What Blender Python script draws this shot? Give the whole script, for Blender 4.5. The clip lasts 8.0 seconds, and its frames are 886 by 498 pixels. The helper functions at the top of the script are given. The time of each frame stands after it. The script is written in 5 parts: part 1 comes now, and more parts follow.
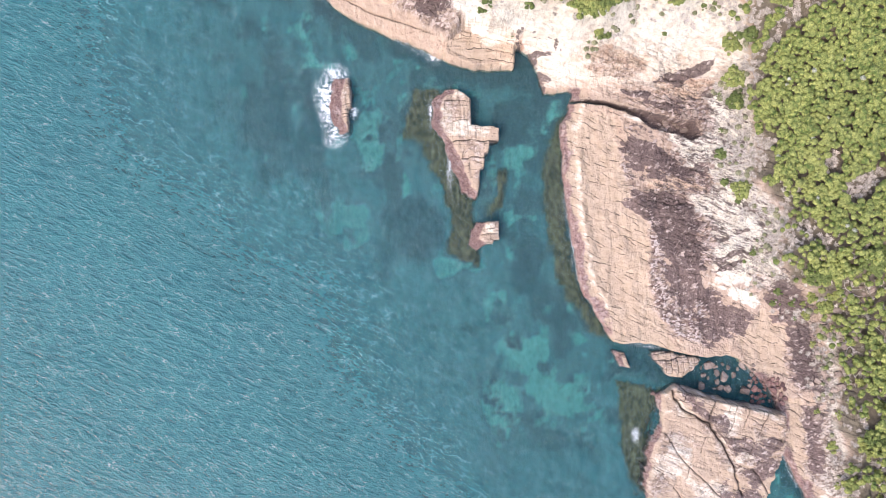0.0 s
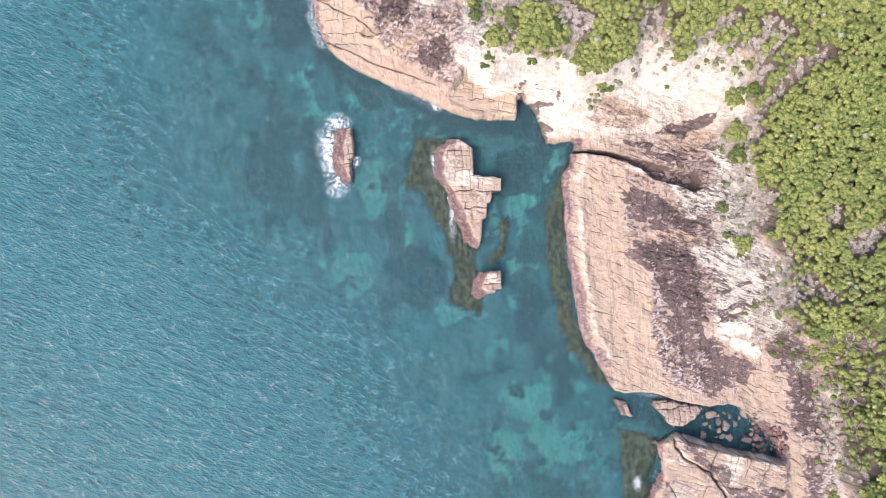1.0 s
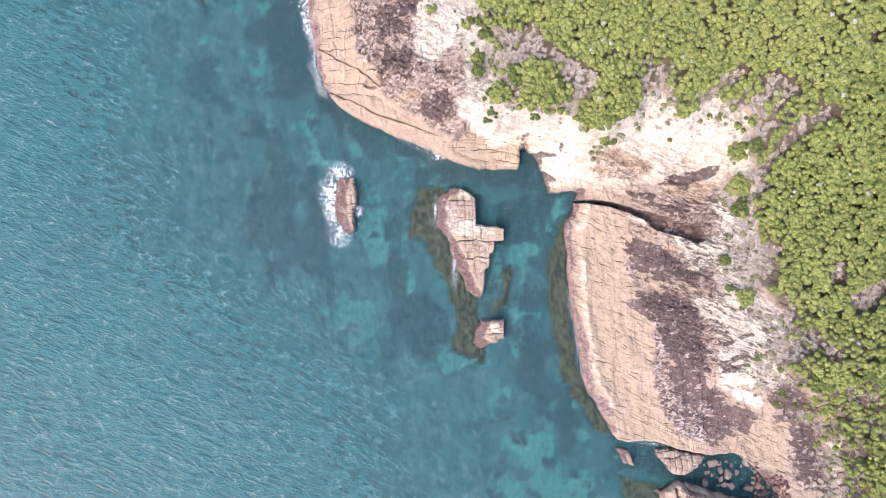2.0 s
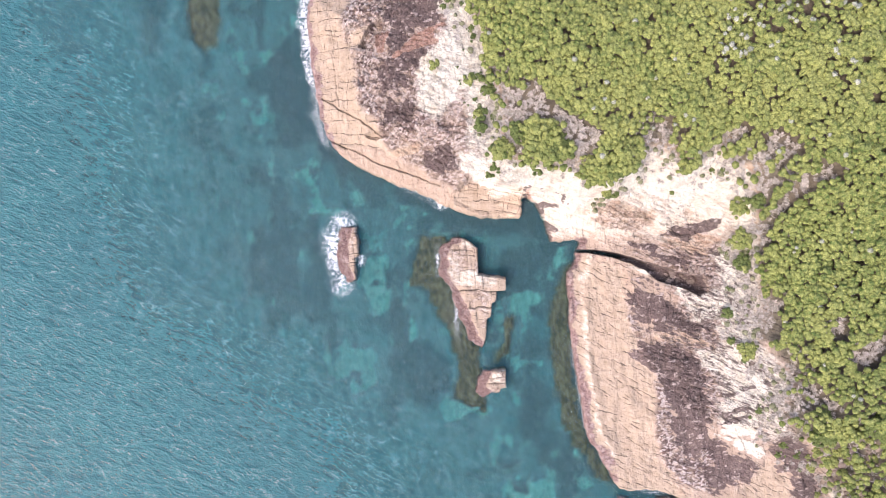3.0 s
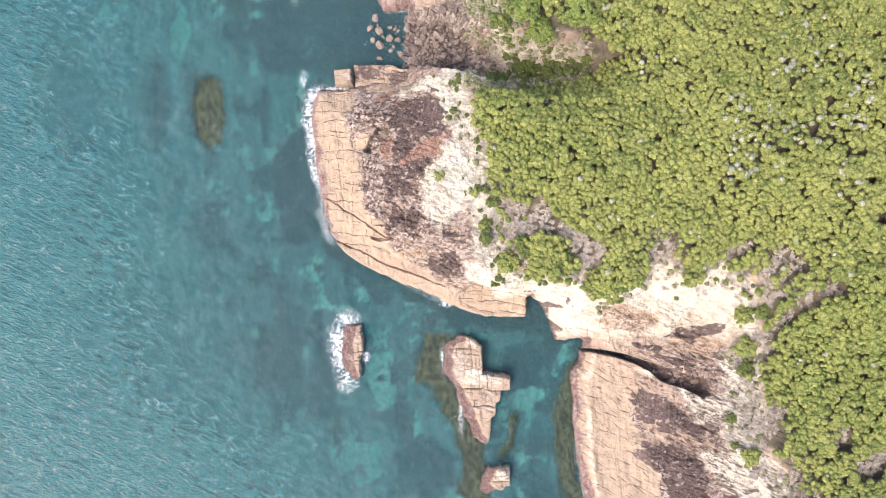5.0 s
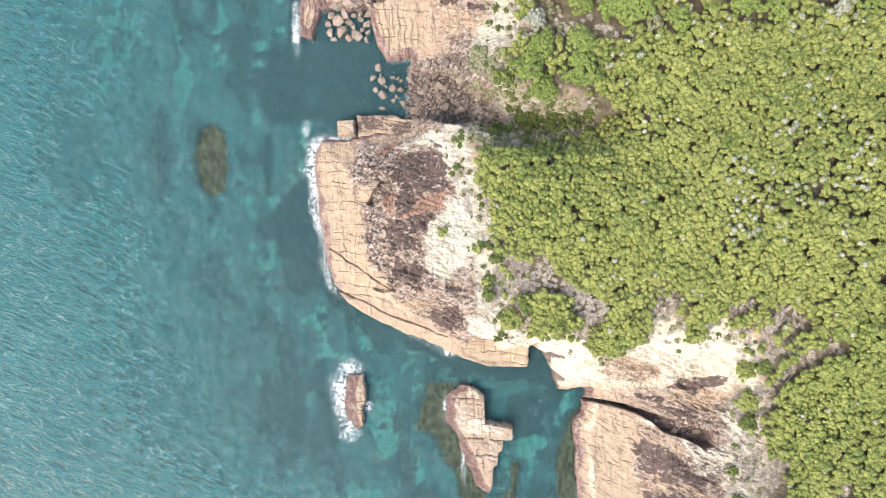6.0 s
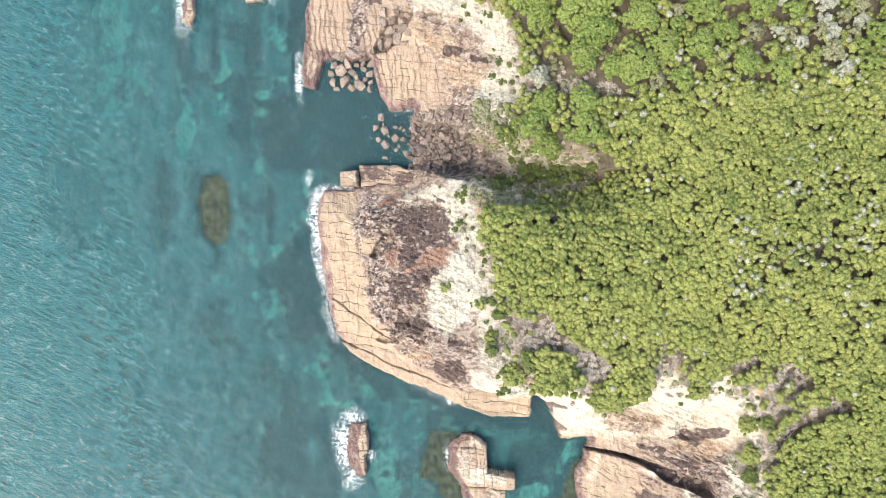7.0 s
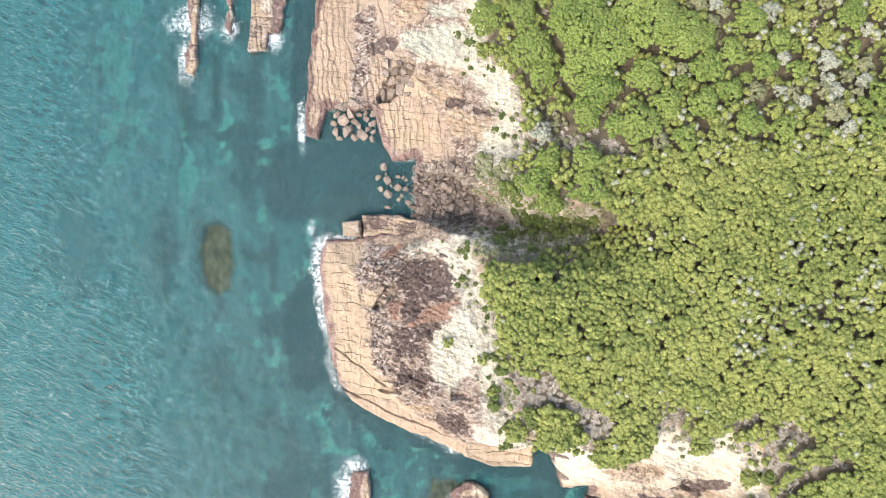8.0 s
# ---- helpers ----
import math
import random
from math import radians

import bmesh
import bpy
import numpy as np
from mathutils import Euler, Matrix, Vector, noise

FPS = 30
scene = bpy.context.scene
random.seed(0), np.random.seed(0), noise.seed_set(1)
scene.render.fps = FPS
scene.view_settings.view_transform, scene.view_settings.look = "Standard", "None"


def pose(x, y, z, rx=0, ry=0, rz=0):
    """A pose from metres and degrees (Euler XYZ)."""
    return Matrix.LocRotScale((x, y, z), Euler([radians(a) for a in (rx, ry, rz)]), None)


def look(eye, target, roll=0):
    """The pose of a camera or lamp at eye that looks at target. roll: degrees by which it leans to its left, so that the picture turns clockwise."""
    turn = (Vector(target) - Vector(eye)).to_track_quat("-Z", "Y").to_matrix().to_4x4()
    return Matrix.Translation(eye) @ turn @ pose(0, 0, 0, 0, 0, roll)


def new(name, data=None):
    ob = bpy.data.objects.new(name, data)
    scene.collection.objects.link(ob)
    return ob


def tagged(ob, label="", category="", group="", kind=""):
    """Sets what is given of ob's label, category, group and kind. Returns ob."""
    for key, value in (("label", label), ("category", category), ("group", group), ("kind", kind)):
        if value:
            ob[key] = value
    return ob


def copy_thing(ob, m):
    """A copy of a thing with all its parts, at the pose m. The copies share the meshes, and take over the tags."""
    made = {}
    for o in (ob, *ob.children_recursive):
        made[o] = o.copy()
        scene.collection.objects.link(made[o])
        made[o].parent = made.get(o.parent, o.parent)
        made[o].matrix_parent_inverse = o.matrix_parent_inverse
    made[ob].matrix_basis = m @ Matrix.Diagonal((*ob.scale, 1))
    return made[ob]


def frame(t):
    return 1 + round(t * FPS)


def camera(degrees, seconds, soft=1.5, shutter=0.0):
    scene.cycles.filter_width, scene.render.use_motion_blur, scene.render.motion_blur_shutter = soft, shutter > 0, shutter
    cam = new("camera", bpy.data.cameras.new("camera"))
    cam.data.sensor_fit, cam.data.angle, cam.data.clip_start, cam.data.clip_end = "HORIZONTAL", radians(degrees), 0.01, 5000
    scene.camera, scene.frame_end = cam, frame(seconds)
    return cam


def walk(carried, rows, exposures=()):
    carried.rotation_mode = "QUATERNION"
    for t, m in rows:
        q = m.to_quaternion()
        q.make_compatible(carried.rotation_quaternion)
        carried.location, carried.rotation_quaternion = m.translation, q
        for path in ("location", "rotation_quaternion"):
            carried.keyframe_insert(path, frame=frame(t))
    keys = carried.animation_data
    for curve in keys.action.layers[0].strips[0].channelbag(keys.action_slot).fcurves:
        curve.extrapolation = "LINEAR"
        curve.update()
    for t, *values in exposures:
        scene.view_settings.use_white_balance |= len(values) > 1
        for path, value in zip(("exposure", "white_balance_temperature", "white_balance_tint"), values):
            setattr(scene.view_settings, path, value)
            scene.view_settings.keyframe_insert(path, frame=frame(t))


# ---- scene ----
cam = camera(76.0, 8.0, soft=0.55)
METRES, EYE, TILT, LEAN, TURN = 84.0, 116.6, -90.0, 0.0, 0.0
ROWS = [
    (0.0, 0.0, 0.0, 0.0, 0.0, 0.0, -0.0),
    (0.5, -0.0021, -0.0015, 0.0646, 0.03, -0.17, 0.01),
    (1.0, -0.0048, -0.0024, 0.1293, 0.05, -0.35, 0.03),
    (1.5, -0.0087, -0.0027, 0.1931, 0.03, -0.49, 0.06),
    (3.0, -0.0178, -0.002, 0.379, -0.02, -0.71, 0.0),
    (3.5, -0.0204, -0.0021, 0.4409, -0.0, -0.78, -0.03),
    (4.0, -0.0236, -0.0017, 0.5027, -0.03, -0.85, -0.05),
    (4.5, -0.0268, -0.0014, 0.5642, -0.04, -0.93, -0.07),
    (6.0, -0.0367, -0.0011, 0.7528, -0.04, -1.23, -0.13),
    (6.5, -0.0407, -0.0004, 0.8147, -0.08, -1.29, -0.16),
    (7.0, -0.0447, 0.0004, 0.8758, -0.1, -1.32, -0.19),
    (7.5, -0.0485, 0.001, 0.9374, -0.11, -1.38, -0.24),
    (8.0, -0.0527, 0.0021, 0.9985, -0.17, -1.4, -0.29),
]
EXPOSURES = [(0.0, 0.5, 6480, 18), (3.0, 0.52, 6600, 21), (4.5, 0.56, 6980, 19), (6.0, 0.62, 7000, 8), (8.0, 0.62, 6980, 6)]
walk(cam, [(t, pose(0, 0, EYE, TILT, LEAN, TURN) @ pose(METRES * x, METRES * y, METRES * z, 90 + pitch, roll, yaw)) for t, x, y, z, yaw, pitch, roll in ROWS], EXPOSURES)

# ---- light: a bright veiled sky, and a soft sun from the south-west ----
SUN_FROM = Vector((-0.60, -0.60, 1.06)).normalized()
world = bpy.data.worlds.new("sky")
scene.world = world
world.use_nodes = True
wt = world.node_tree
sky = wt.nodes.new("ShaderNodeTexSky")
sky.sky_type = "NISHITA"
sky.sun_disc = False
sky.sun_elevation = math.asin(SUN_FROM.z)
sky.sun_rotation = math.atan2(SUN_FROM.x, SUN_FROM.y)
sky.dust_density = 3.0
back = wt.nodes["Background"]
wt.links.new(sky.outputs["Color"], back.inputs["Color"])
back.inputs["Strength"].default_value = 0.31
sun_data = bpy.data.lights.new("sun", "SUN")
sun_data.energy = 1.4
sun_data.angle = radians(22)
sun_data.color = (1.0, 0.975, 0.94)
sun = new("sun", sun_data)
sun.matrix_world = look(SUN_FROM * 300, (0, 0, 0))


# ---- numbers: lattice noise, outlines, distances ----
def lattice(ix, iy, seed):
    n = (ix.astype(np.int64) * 374761393 + iy.astype(np.int64) * 668265263 + seed * 974634777) & 0xFFFFFFFF
    n = ((n ^ (n >> 13)) * 1274126177) & 0xFFFFFFFF
    n = ((n ^ (n >> 16)) * 2246822519) & 0xFFFFFFFF
    return ((n ^ (n >> 15)) & 0xFFFFFF) / float(0xFFFFFF)


def value_noise(x, y, seed):
    ix, iy = np.floor(x), np.floor(y)
    fx, fy = x - ix, y - iy
    fx, fy = fx * fx * (3 - 2 * fx), fy * fy * (3 - 2 * fy)
    a, b = lattice(ix, iy, seed), lattice(ix + 1, iy, seed)
    c, d = lattice(ix, iy + 1, seed), lattice(ix + 1, iy + 1, seed)
    return (a + (b - a) * fx) * (1 - fy) + (c + (d - c) * fx) * fy


def fbm(x, y, size, octaves=4, seed=0):
    """Noise about -1 to 1 with features of that size in metres."""
    total, weight, x, y = 0.0, 0.0, np.asarray(x, float) / size, np.asarray(y, float) / size
    for k in range(octaves):
        total = total + (value_noise(x + 17.3 * k, y - 9.1 * k, seed + k) * 2 - 1) * 0.5 ** k
        weight += 0.5 ** k
        x, y = x * 2.03, y * 2.03
    return total / weight * 1.6


def smooth(a, b, v):
    t = np.clip((v - a) / (b - a), 0, 1)
    return t * t * (3 - 2 * t)


def line_distance(x, y, points, closed=False):
    best = np.full(x.shape, 1e12)
    ends = points[1:] + points[:1] if closed else points[1:]
    for (ax, ay), (bx, by) in zip(points, ends):
        dx, dy = bx - ax, by - ay
        t = np.clip(((x - ax) * dx + (y - ay) * dy) / (dx * dx + dy * dy + 1e-9), 0, 1)
        best = np.minimum(best, (x - ax - t * dx) ** 2 + (y - ay - t * dy) ** 2)
    return np.sqrt(best)


def inland(x, y, outline):
    """Metres inside an outline; outside it they are negative."""
    inside = np.zeros(x.shape, bool)
    for (ax, ay), (bx, by) in zip(outline, outline[1:] + outline[:1]):
        if ay != by:
            inside ^= ((ay > y) != (by > y)) & (x < (bx - ax) * (y - ay) / (by - ay) + ax)
    return np.where(inside, 1, -1) * line_distance(x, y, outline, True)


def patches(x, y, blots, ragged=0.45, seed=3, size=3.0, inner=0.7, outer=1.25):
    """How far each place lies in one of the blots (centre x, y, radii), with ragged edges."""
    out = np.zeros(x.shape)
    n = fbm(x, y, size, 4, seed) * ragged
    for cx, cy, rx, ry in blots:
        near = (np.abs(x - cx) < 2.2 * rx) & (np.abs(y - cy) < 2.2 * ry)
        r = np.hypot((x[near] - cx) / rx, (y[near] - cy) / ry)
        out[near] = np.maximum(out[near], smooth(outer, inner, r + n[near]))
    return out


def area(x, y, outline, soft=0.5, rag=0.9, turn=-26, seed=3):
    """1 inside an outline, 0 outside, over an edge frayed along the way the beds run."""
    ox, oy = [p[0] for p in outline], [p[1] for p in outline]
    out = np.zeros(x.shape)
    near = (x > min(ox) - 3) & (x < max(ox) + 3) & (y > min(oy) - 3) & (y < max(oy) + 3)
    u, v = x[near], y[near]
    if u.size:
        out[near] = smooth(-soft, soft, inland(u, v, outline) + rag * (0.75 * ribs(u, v, turn, 3.2, 1.5, seed) + 0.45 * fbm(u, v, 0.9, 3, seed + 1)))
    return out


def areas(x, y, outlines, soft=0.5, rag=0.9, turn=-26, seed=3):
    """The most of several outlines; small ones fray less."""
    out = np.zeros(x.shape)
    for k, outline in enumerate(outlines):
        size = min(max(p[0] for p in outline) - min(p[0] for p in outline), max(p[1] for p in outline) - min(p[1] for p in outline))
        out = np.maximum(out, area(x, y, outline, min(soft, 0.16 * size), min(rag, 0.17 * size), turn, seed + 3 * k))
    return out


def joints(x, y, angle, gap, width, seed, broken=0.0):
    """Open joints in rock: 1 in the crack, 0 on the stone. angle: the way they run, degrees from east."""
    c, s = math.cos(radians(angle)), math.sin(radians(angle))
    along, across = x * c + y * s, -x * s + y * c
    across = across + 0.35 * gap * fbm(along, across, gap * 3, 5, seed)
    k = np.floor(across / gap)
    here = (k + 0.15 + 0.7 * lattice(k, k * 0, seed + 5)) * gap
    d = np.abs(across - here)
    kept = value_noise(along / (gap * 1.1) + 31 * lattice(k, k * 0, seed + 6), k * 3.7, seed + 7) > broken
    return np.exp(-(d / width) ** 2) * kept


def benches(x, y, angle, gap, seed):
    """Edges of beds: a saw of 0 to 1 that rises slowly and drops at once across each bed."""
    c, s = math.cos(radians(angle)), math.sin(radians(angle))
    across = -x * s + y * c + 0.5 * gap * fbm(x, y, gap * 3, 4, seed)
    return across / gap - np.floor(across / gap)


def blocks(x, y, angle, long, short, seed, rough=0.25):
    """Jointed rock: a chance height of 0 to 1 for each block, and the metres to its nearest seam."""
    c, s = math.cos(radians(angle)), math.sin(radians(angle))
    u, v = x * c + y * s, -x * s + y * c
    u, v = u + rough * long * fbm(x, y, long * 1.5, 3, seed), v + rough * short * 1.6 * fbm(x, y, short * 2, 3, seed + 9)
    row = np.floor(v / short)
    along = u / long + lattice(row, row * 0, seed + 1) * 3
    k = np.floor(along)
    edge = np.minimum(np.minimum(along - k, k + 1 - along) * long, np.minimum(v / short - row, row + 1 - v / short) * short)
    return lattice(k, row, seed + 2), edge


def ribs(x, y, angle, long, size, seed):
    """Noise drawn out along a way: ridges and grooves in weathered rock."""
    c, s = math.cos(radians(angle)), math.sin(radians(angle))
    return fbm((x * c + y * s) / long, -x * s + y * c, size, 4, seed)


# ---- materials ----
def material(name):
    m = bpy.data.materials.new(name)
    m.use_nodes = True
    return m, m.node_tree, m.node_tree.nodes["Principled BSDF"]


def node(tree, kind, **values):
    n = tree.nodes.new(kind)
    for key, value in values.items():
        n.inputs[key.replace("_", " ")].default_value = value
    return n


def mix(tree, fac, a, b, mode="MIX"):
    n = tree.nodes.new("ShaderNodeMix")
    n.data_type, n.blend_type = "RGBA", mode
    for socket, value in ((n.inputs[0], fac), (n.inputs[6], a), (n.inputs[7], b)):
        if isinstance(value, bpy.types.NodeSocket):
            tree.links.new(value, socket)
        elif isinstance(value, (int, float)):
            socket.default_value = value
        else:
            socket.default_value = (*value, 1)
    return n.outputs[2]


def calc(tree, op, a, b=0.0, clamp=False):
    n = tree.nodes.new("ShaderNodeMath")
    n.operation, n.use_clamp = op, clamp
    for socket, value in zip(n.inputs, (a, b)):
        if isinstance(value, bpy.types.NodeSocket):
            tree.links.new(value, socket)
        else:
            socket.default_value = value
    return n.outputs[0]


def ramp(tree, value, low, high):
    n = tree.nodes.new("ShaderNodeMapRange")
    tree.links.new(value, n.inputs[0])
    n.inputs[1].default_value, n.inputs[2].default_value = low, high
    return n.outputs[0]


def place(tree, turn=0, stretch=(1, 1, 1)):
    """World position, seen along axes turned by that many degrees and drawn out along them."""
    geo = tree.nodes.new("ShaderNodeNewGeometry")
    m = tree.nodes.new("ShaderNodeMapping")
    m.vector_type = "TEXTURE"
    m.inputs["Rotation"].default_value = (0, 0, radians(turn))
    m.inputs["Scale"].default_value = stretch
    tree.links.new(geo.outputs["Position"], m.inputs["Vector"])
    return m.outputs[0]


def speckle(tree, where, scale, detail=6.0, rough=0.6):
    n = node(tree, "ShaderNodeTexNoise", Scale=scale, Detail=detail, Roughness=rough)
    tree.links.new(where, n.inputs["Vector"])
    return n.outputs["Fac"]


def mask(tree, name):
    a = tree.nodes.new("ShaderNodeAttribute")
    a.attribute_name = name
    return a.outputs["Fac"]


def bump(tree, bsdf, height, distance, strength=1.0):
    b = node(tree, "ShaderNodeBump", Strength=strength, Distance=distance)
    tree.links.new(height, b.inputs["Height"])
    tree.links.new(b.outputs[0], bsdf.inputs["Normal"])


def crisp(tree, amount, grain, low=0.38, high=0.62):
    """A mask with a sharp, grainy edge."""
    return ramp(tree, calc(tree, "ADD", amount, calc(tree, "MULTIPLY", calc(tree, "SUBTRACT", grain, 0.5), 1.5)), low, high)


def crack_lines(tree, turn, gap, width, kept, seed):
    """Long thin joints about that many metres apart, wandering, broken off here and there."""
    wander = calc(tree, "MULTIPLY", calc(tree, "SUBTRACT", speckle(tree, place(tree), 0.28, 6.0, 0.62), 0.5), gap * 1.1)
    parts = tree.nodes.new("ShaderNodeSeparateXYZ")
    tree.links.new(place(tree, turn), parts.inputs[0])
    across = calc(tree, "DIVIDE", calc(tree, "ADD", parts.outputs[1], wander), gap)
    row = calc(tree, "FLOOR", across)
    chance = tree.nodes.new("ShaderNodeTexWhiteNoise")
    chance.noise_dimensions = "1D"
    tree.links.new(calc(tree, "ADD", row, seed), chance.inputs["W"])
    off = calc(tree, "ABSOLUTE", calc(tree, "SUBTRACT", calc(tree, "SUBTRACT", across, row), calc(tree, "ADD", 0.15, calc(tree, "MULTIPLY", chance.outputs["Value"], 0.7))))
    where = tree.nodes.new("ShaderNodeCombineXYZ")
    tree.links.new(calc(tree, "DIVIDE", parts.outputs[0], gap * 1.6), where.inputs[0])
    tree.links.new(calc(tree, "MULTIPLY", row, 7.31), where.inputs[1])
    where.inputs[2].default_value = seed
    along = speckle(tree, where.outputs[0], 1.0, 3.0)
    line = ramp(tree, off, width / gap, width * 0.35 / gap)
    return calc(tree, "MULTIPLY", line, ramp(tree, along, kept, kept + 0.06))


def chips(tree, turn, stretch, scale):
    """Flakes of broken stone: a chance value for each, and the distance to its edge."""
    warp = node(tree, "ShaderNodeTexNoise", Scale=1.6, Detail=3.0)
    tree.links.new(place(tree), warp.inputs["Vector"])
    shifted = tree.nodes.new("ShaderNodeVectorMath")
    shifted.operation = "MULTIPLY_ADD"
    tree.links.new(warp.outputs["Color"], shifted.inputs[0])
    shifted.inputs[1].default_value = (0.7, 0.7, 0)
    tree.links.new(place(tree, turn, stretch), shifted.inputs[2])
    outs = []
    for feature in ("F1", "DISTANCE_TO_EDGE"):
        net = node(tree, "ShaderNodeTexVoronoi", Scale=scale)
        net.feature, net.voronoi_dimensions = feature, "2D"
        tree.links.new(shifted.outputs[0], net.inputs["Vector"])
        outs.append(net)
    split = tree.nodes.new("ShaderNodeSeparateColor")
    tree.links.new(outs[0].outputs["Color"], split.inputs[0])
    return split.outputs[0], outs[1].outputs["Distance"]


def rock_material():
    """Weathered sandstone; the masks name varnish (with shade painted into the cleft), bleached stone, ochre, even
    slabs, the wet foot, broken and loose stone.
    """
    m, t, p = material("sandstone")
    where = place(t)
    beds = place(t, 97, (5.0, 0.7, 1.0))
    broad, mid, fine = speckle(t, where, 0.11), speckle(t, where, 0.7, 9.0, 0.66), speckle(t, where, 3.2, 7.0, 0.7)
    grain = speckle(t, beds, 1.1, 9.0, 0.7)
    streak = speckle(t, place(t, -24, (3.6, 0.75, 1)), 0.8, 11.0, 0.72)
    even, broken = mask(t, "even"), mask(t, "broken")
    uneven = calc(t, "SUBTRACT", 1.0, calc(t, "MULTIPLY", even, 0.7))
    colour = mix(t, ramp(t, broad, 0.35, 0.65), (0.45, 0.325, 0.228), (0.485, 0.365, 0.272))
    colour = mix(t, even, colour, mix(t, ramp(t, mid, 0.36, 0.64), (0.335, 0.248, 0.168), (0.43, 0.33, 0.235)))
    colour = mix(t, calc(t, "MULTIPLY", calc(t, "MULTIPLY", ramp(t, mid, 0.5, 0.68), 0.45), uneven), colour, (0.29, 0.195, 0.14))
    colour = mix(t, calc(t, "MULTIPLY", calc(t, "MULTIPLY", ramp(t, grain, 0.5, 0.68), 0.5), uneven), colour, (0.61, 0.50, 0.38))
    colour = mix(t, calc(t, "MULTIPLY", ramp(t, grain, 0.47, 0.36), calc(t, "MULTIPLY", even, 0.35)), colour, (0.33, 0.235, 0.155))
    # flakes and shards where the stone is broken
    chance, edge = chips(t, -24, (2.1, 0.75, 1), 1.5)
    small, thin = chips(t, 28, (1.35, 0.9, 1), 2.5)
    flake = mix(t, ramp(t, chance, 0.1, 0.9), (0.15, 0.09, 0.075), (0.60, 0.48, 0.405))
    flake = mix(t, calc(t, "MULTIPLY", ramp(t, small, 0.62, 0.7), 0.85), flake, (0.66, 0.565, 0.495))
    flake = mix(t, calc(t, "MULTIPLY", ramp(t, small, 0.36, 0.28), 0.75), flake, (0.115, 0.068, 0.058))
    shard = calc(t, "MULTIPLY", broken, ramp(t, calc(t, "ADD", mid, calc(t, "MULTIPLY", streak, 0.6)), 0.6, 0.8))
    colour = mix(t, calc(t, "MULTIPLY", shard, 0.95), colour, flake)
    colour = mix(t, calc(t, "MULTIPLY", crisp(t, mask(t, "ochre"), mid, 0.35, 0.9), 0.8), colour, mix(t, ramp(t, streak, 0.4, 0.6), (0.52, 0.345, 0.225), (0.67, 0.53, 0.37)))
    colour = mix(t, calc(t, "MULTIPLY", crisp(t, mask(t, "rust"), streak, 0.3, 0.7), 0.75), colour, mix(t, ramp(t, fine, 0.4, 0.6), (0.27, 0.125, 0.085), (0.46, 0.27, 0.19)))
    pale = crisp(t, mask(t, "bleached"), streak, 0.3, 0.75)
    chalk = mix(t, ramp(t, mid, 0.3, 0.5), (0.56, 0.46, 0.33), (0.75, 0.69, 0.56))
    chalk = mix(t, calc(t, "MULTIPLY", ramp(t, small, 0.3, 0.05), calc(t, "MULTIPLY", ramp(t, streak, 0.48, 0.6), 0.4)), chalk, (0.33, 0.27, 0.21))
    colour = mix(t, pale, colour, chalk)
    colour = mix(t, mask(t, "clay"), colour, mix(t, ramp(t, mid, 0.35, 0.6), (0.52, 0.505, 0.39), (0.66, 0.645, 0.535)))
    colour = mix(t, crisp(t, mask(t, "scree"), fine, 0.3, 0.8), colour, mix(t, ramp(t, small, 0.2, 0.8), (0.17, 0.125, 0.10), (0.47, 0.40, 0.335)))
    stain = calc(t, "ADD", mask(t, "varnish_shade"), calc(t, "MULTIPLY", calc(t, "SUBTRACT", calc(t, "ADD", calc(t, "MULTIPLY", streak, 0.75), calc(t, "MULTIPLY", fine, 0.25)), 0.5), 3.4))
    dark = calc(t, "MULTIPLY", ramp(t, stain, 0.42, 0.56), ramp(t, mask(t, "varnish_shade"), 0.02, 0.2))
    varnish_shade = mix(t, ramp(t, fine, 0.42, 0.62), (0.098, 0.066, 0.057), (0.185, 0.132, 0.115))
    varnish_shade = mix(t, calc(t, "MULTIPLY", ramp(t, small, 0.74, 0.82), ramp(t, mid, 0.47, 0.58)), varnish_shade, (0.46, 0.37, 0.32))
    colour = mix(t, calc(t, "MULTIPLY", dark, 0.93), colour, varnish_shade)
    wet = crisp(t, calc(t, "MULTIPLY", mask(t, "wet"), 0.8), mid, 0.35, 0.6)
    colour = mix(t, wet, colour, mix(t, ramp(t, mid, 0.5, 0.75), mix(t, ramp(t, fine, 0.4, 0.6), (0.12, 0.068, 0.058), (0.29, 0.185, 0.155)), (0.44, 0.35, 0.30)))
    flecks = ramp(t, speckle(t, where, 2.3, 10.0, 0.78), 0.57, 0.605)
    colour = mix(t, calc(t, "MULTIPLY", flecks, calc(t, "ADD", calc(t, "MULTIPLY", broken, 0.4), 0.12)), colour, (0.085, 0.062, 0.055))
    colour = mix(t, mask(t, "soil"), colour, mix(t, ramp(t, mid, 0.35, 0.65), (0.10, 0.082, 0.055), (0.21, 0.175, 0.125)))
    # joints: a crossing net on the even slabs, slanting ones on the broken stone
    solid = calc(t, "SUBTRACT", 1.0, calc(t, "MAXIMUM", wet, pale), True)
    net = calc(t, "MAXIMUM", crack_lines(t, -7, 2.0, 0.07, 0.46, 3.0), calc(t, "MULTIPLY", crack_lines(t, 86, 2.1, 0.055, 0.52, 8.0), 0.8))
    net = calc(t, "MULTIPLY", net, calc(t, "ADD", 0.12, calc(t, "MULTIPLY", mask(t, "gridded"), 0.85)))
    slant = calc(t, "MAXIMUM", crack_lines(t, -20, 2.0, 0.09, 0.49, 14.0), crack_lines(t, -33, 1.5, 0.075, 0.51, 21.0))
    slant = calc(t, "MULTIPLY", slant, calc(t, "ADD", 0.1, calc(t, "MULTIPLY", mask(t, "slanted"), 0.75)))
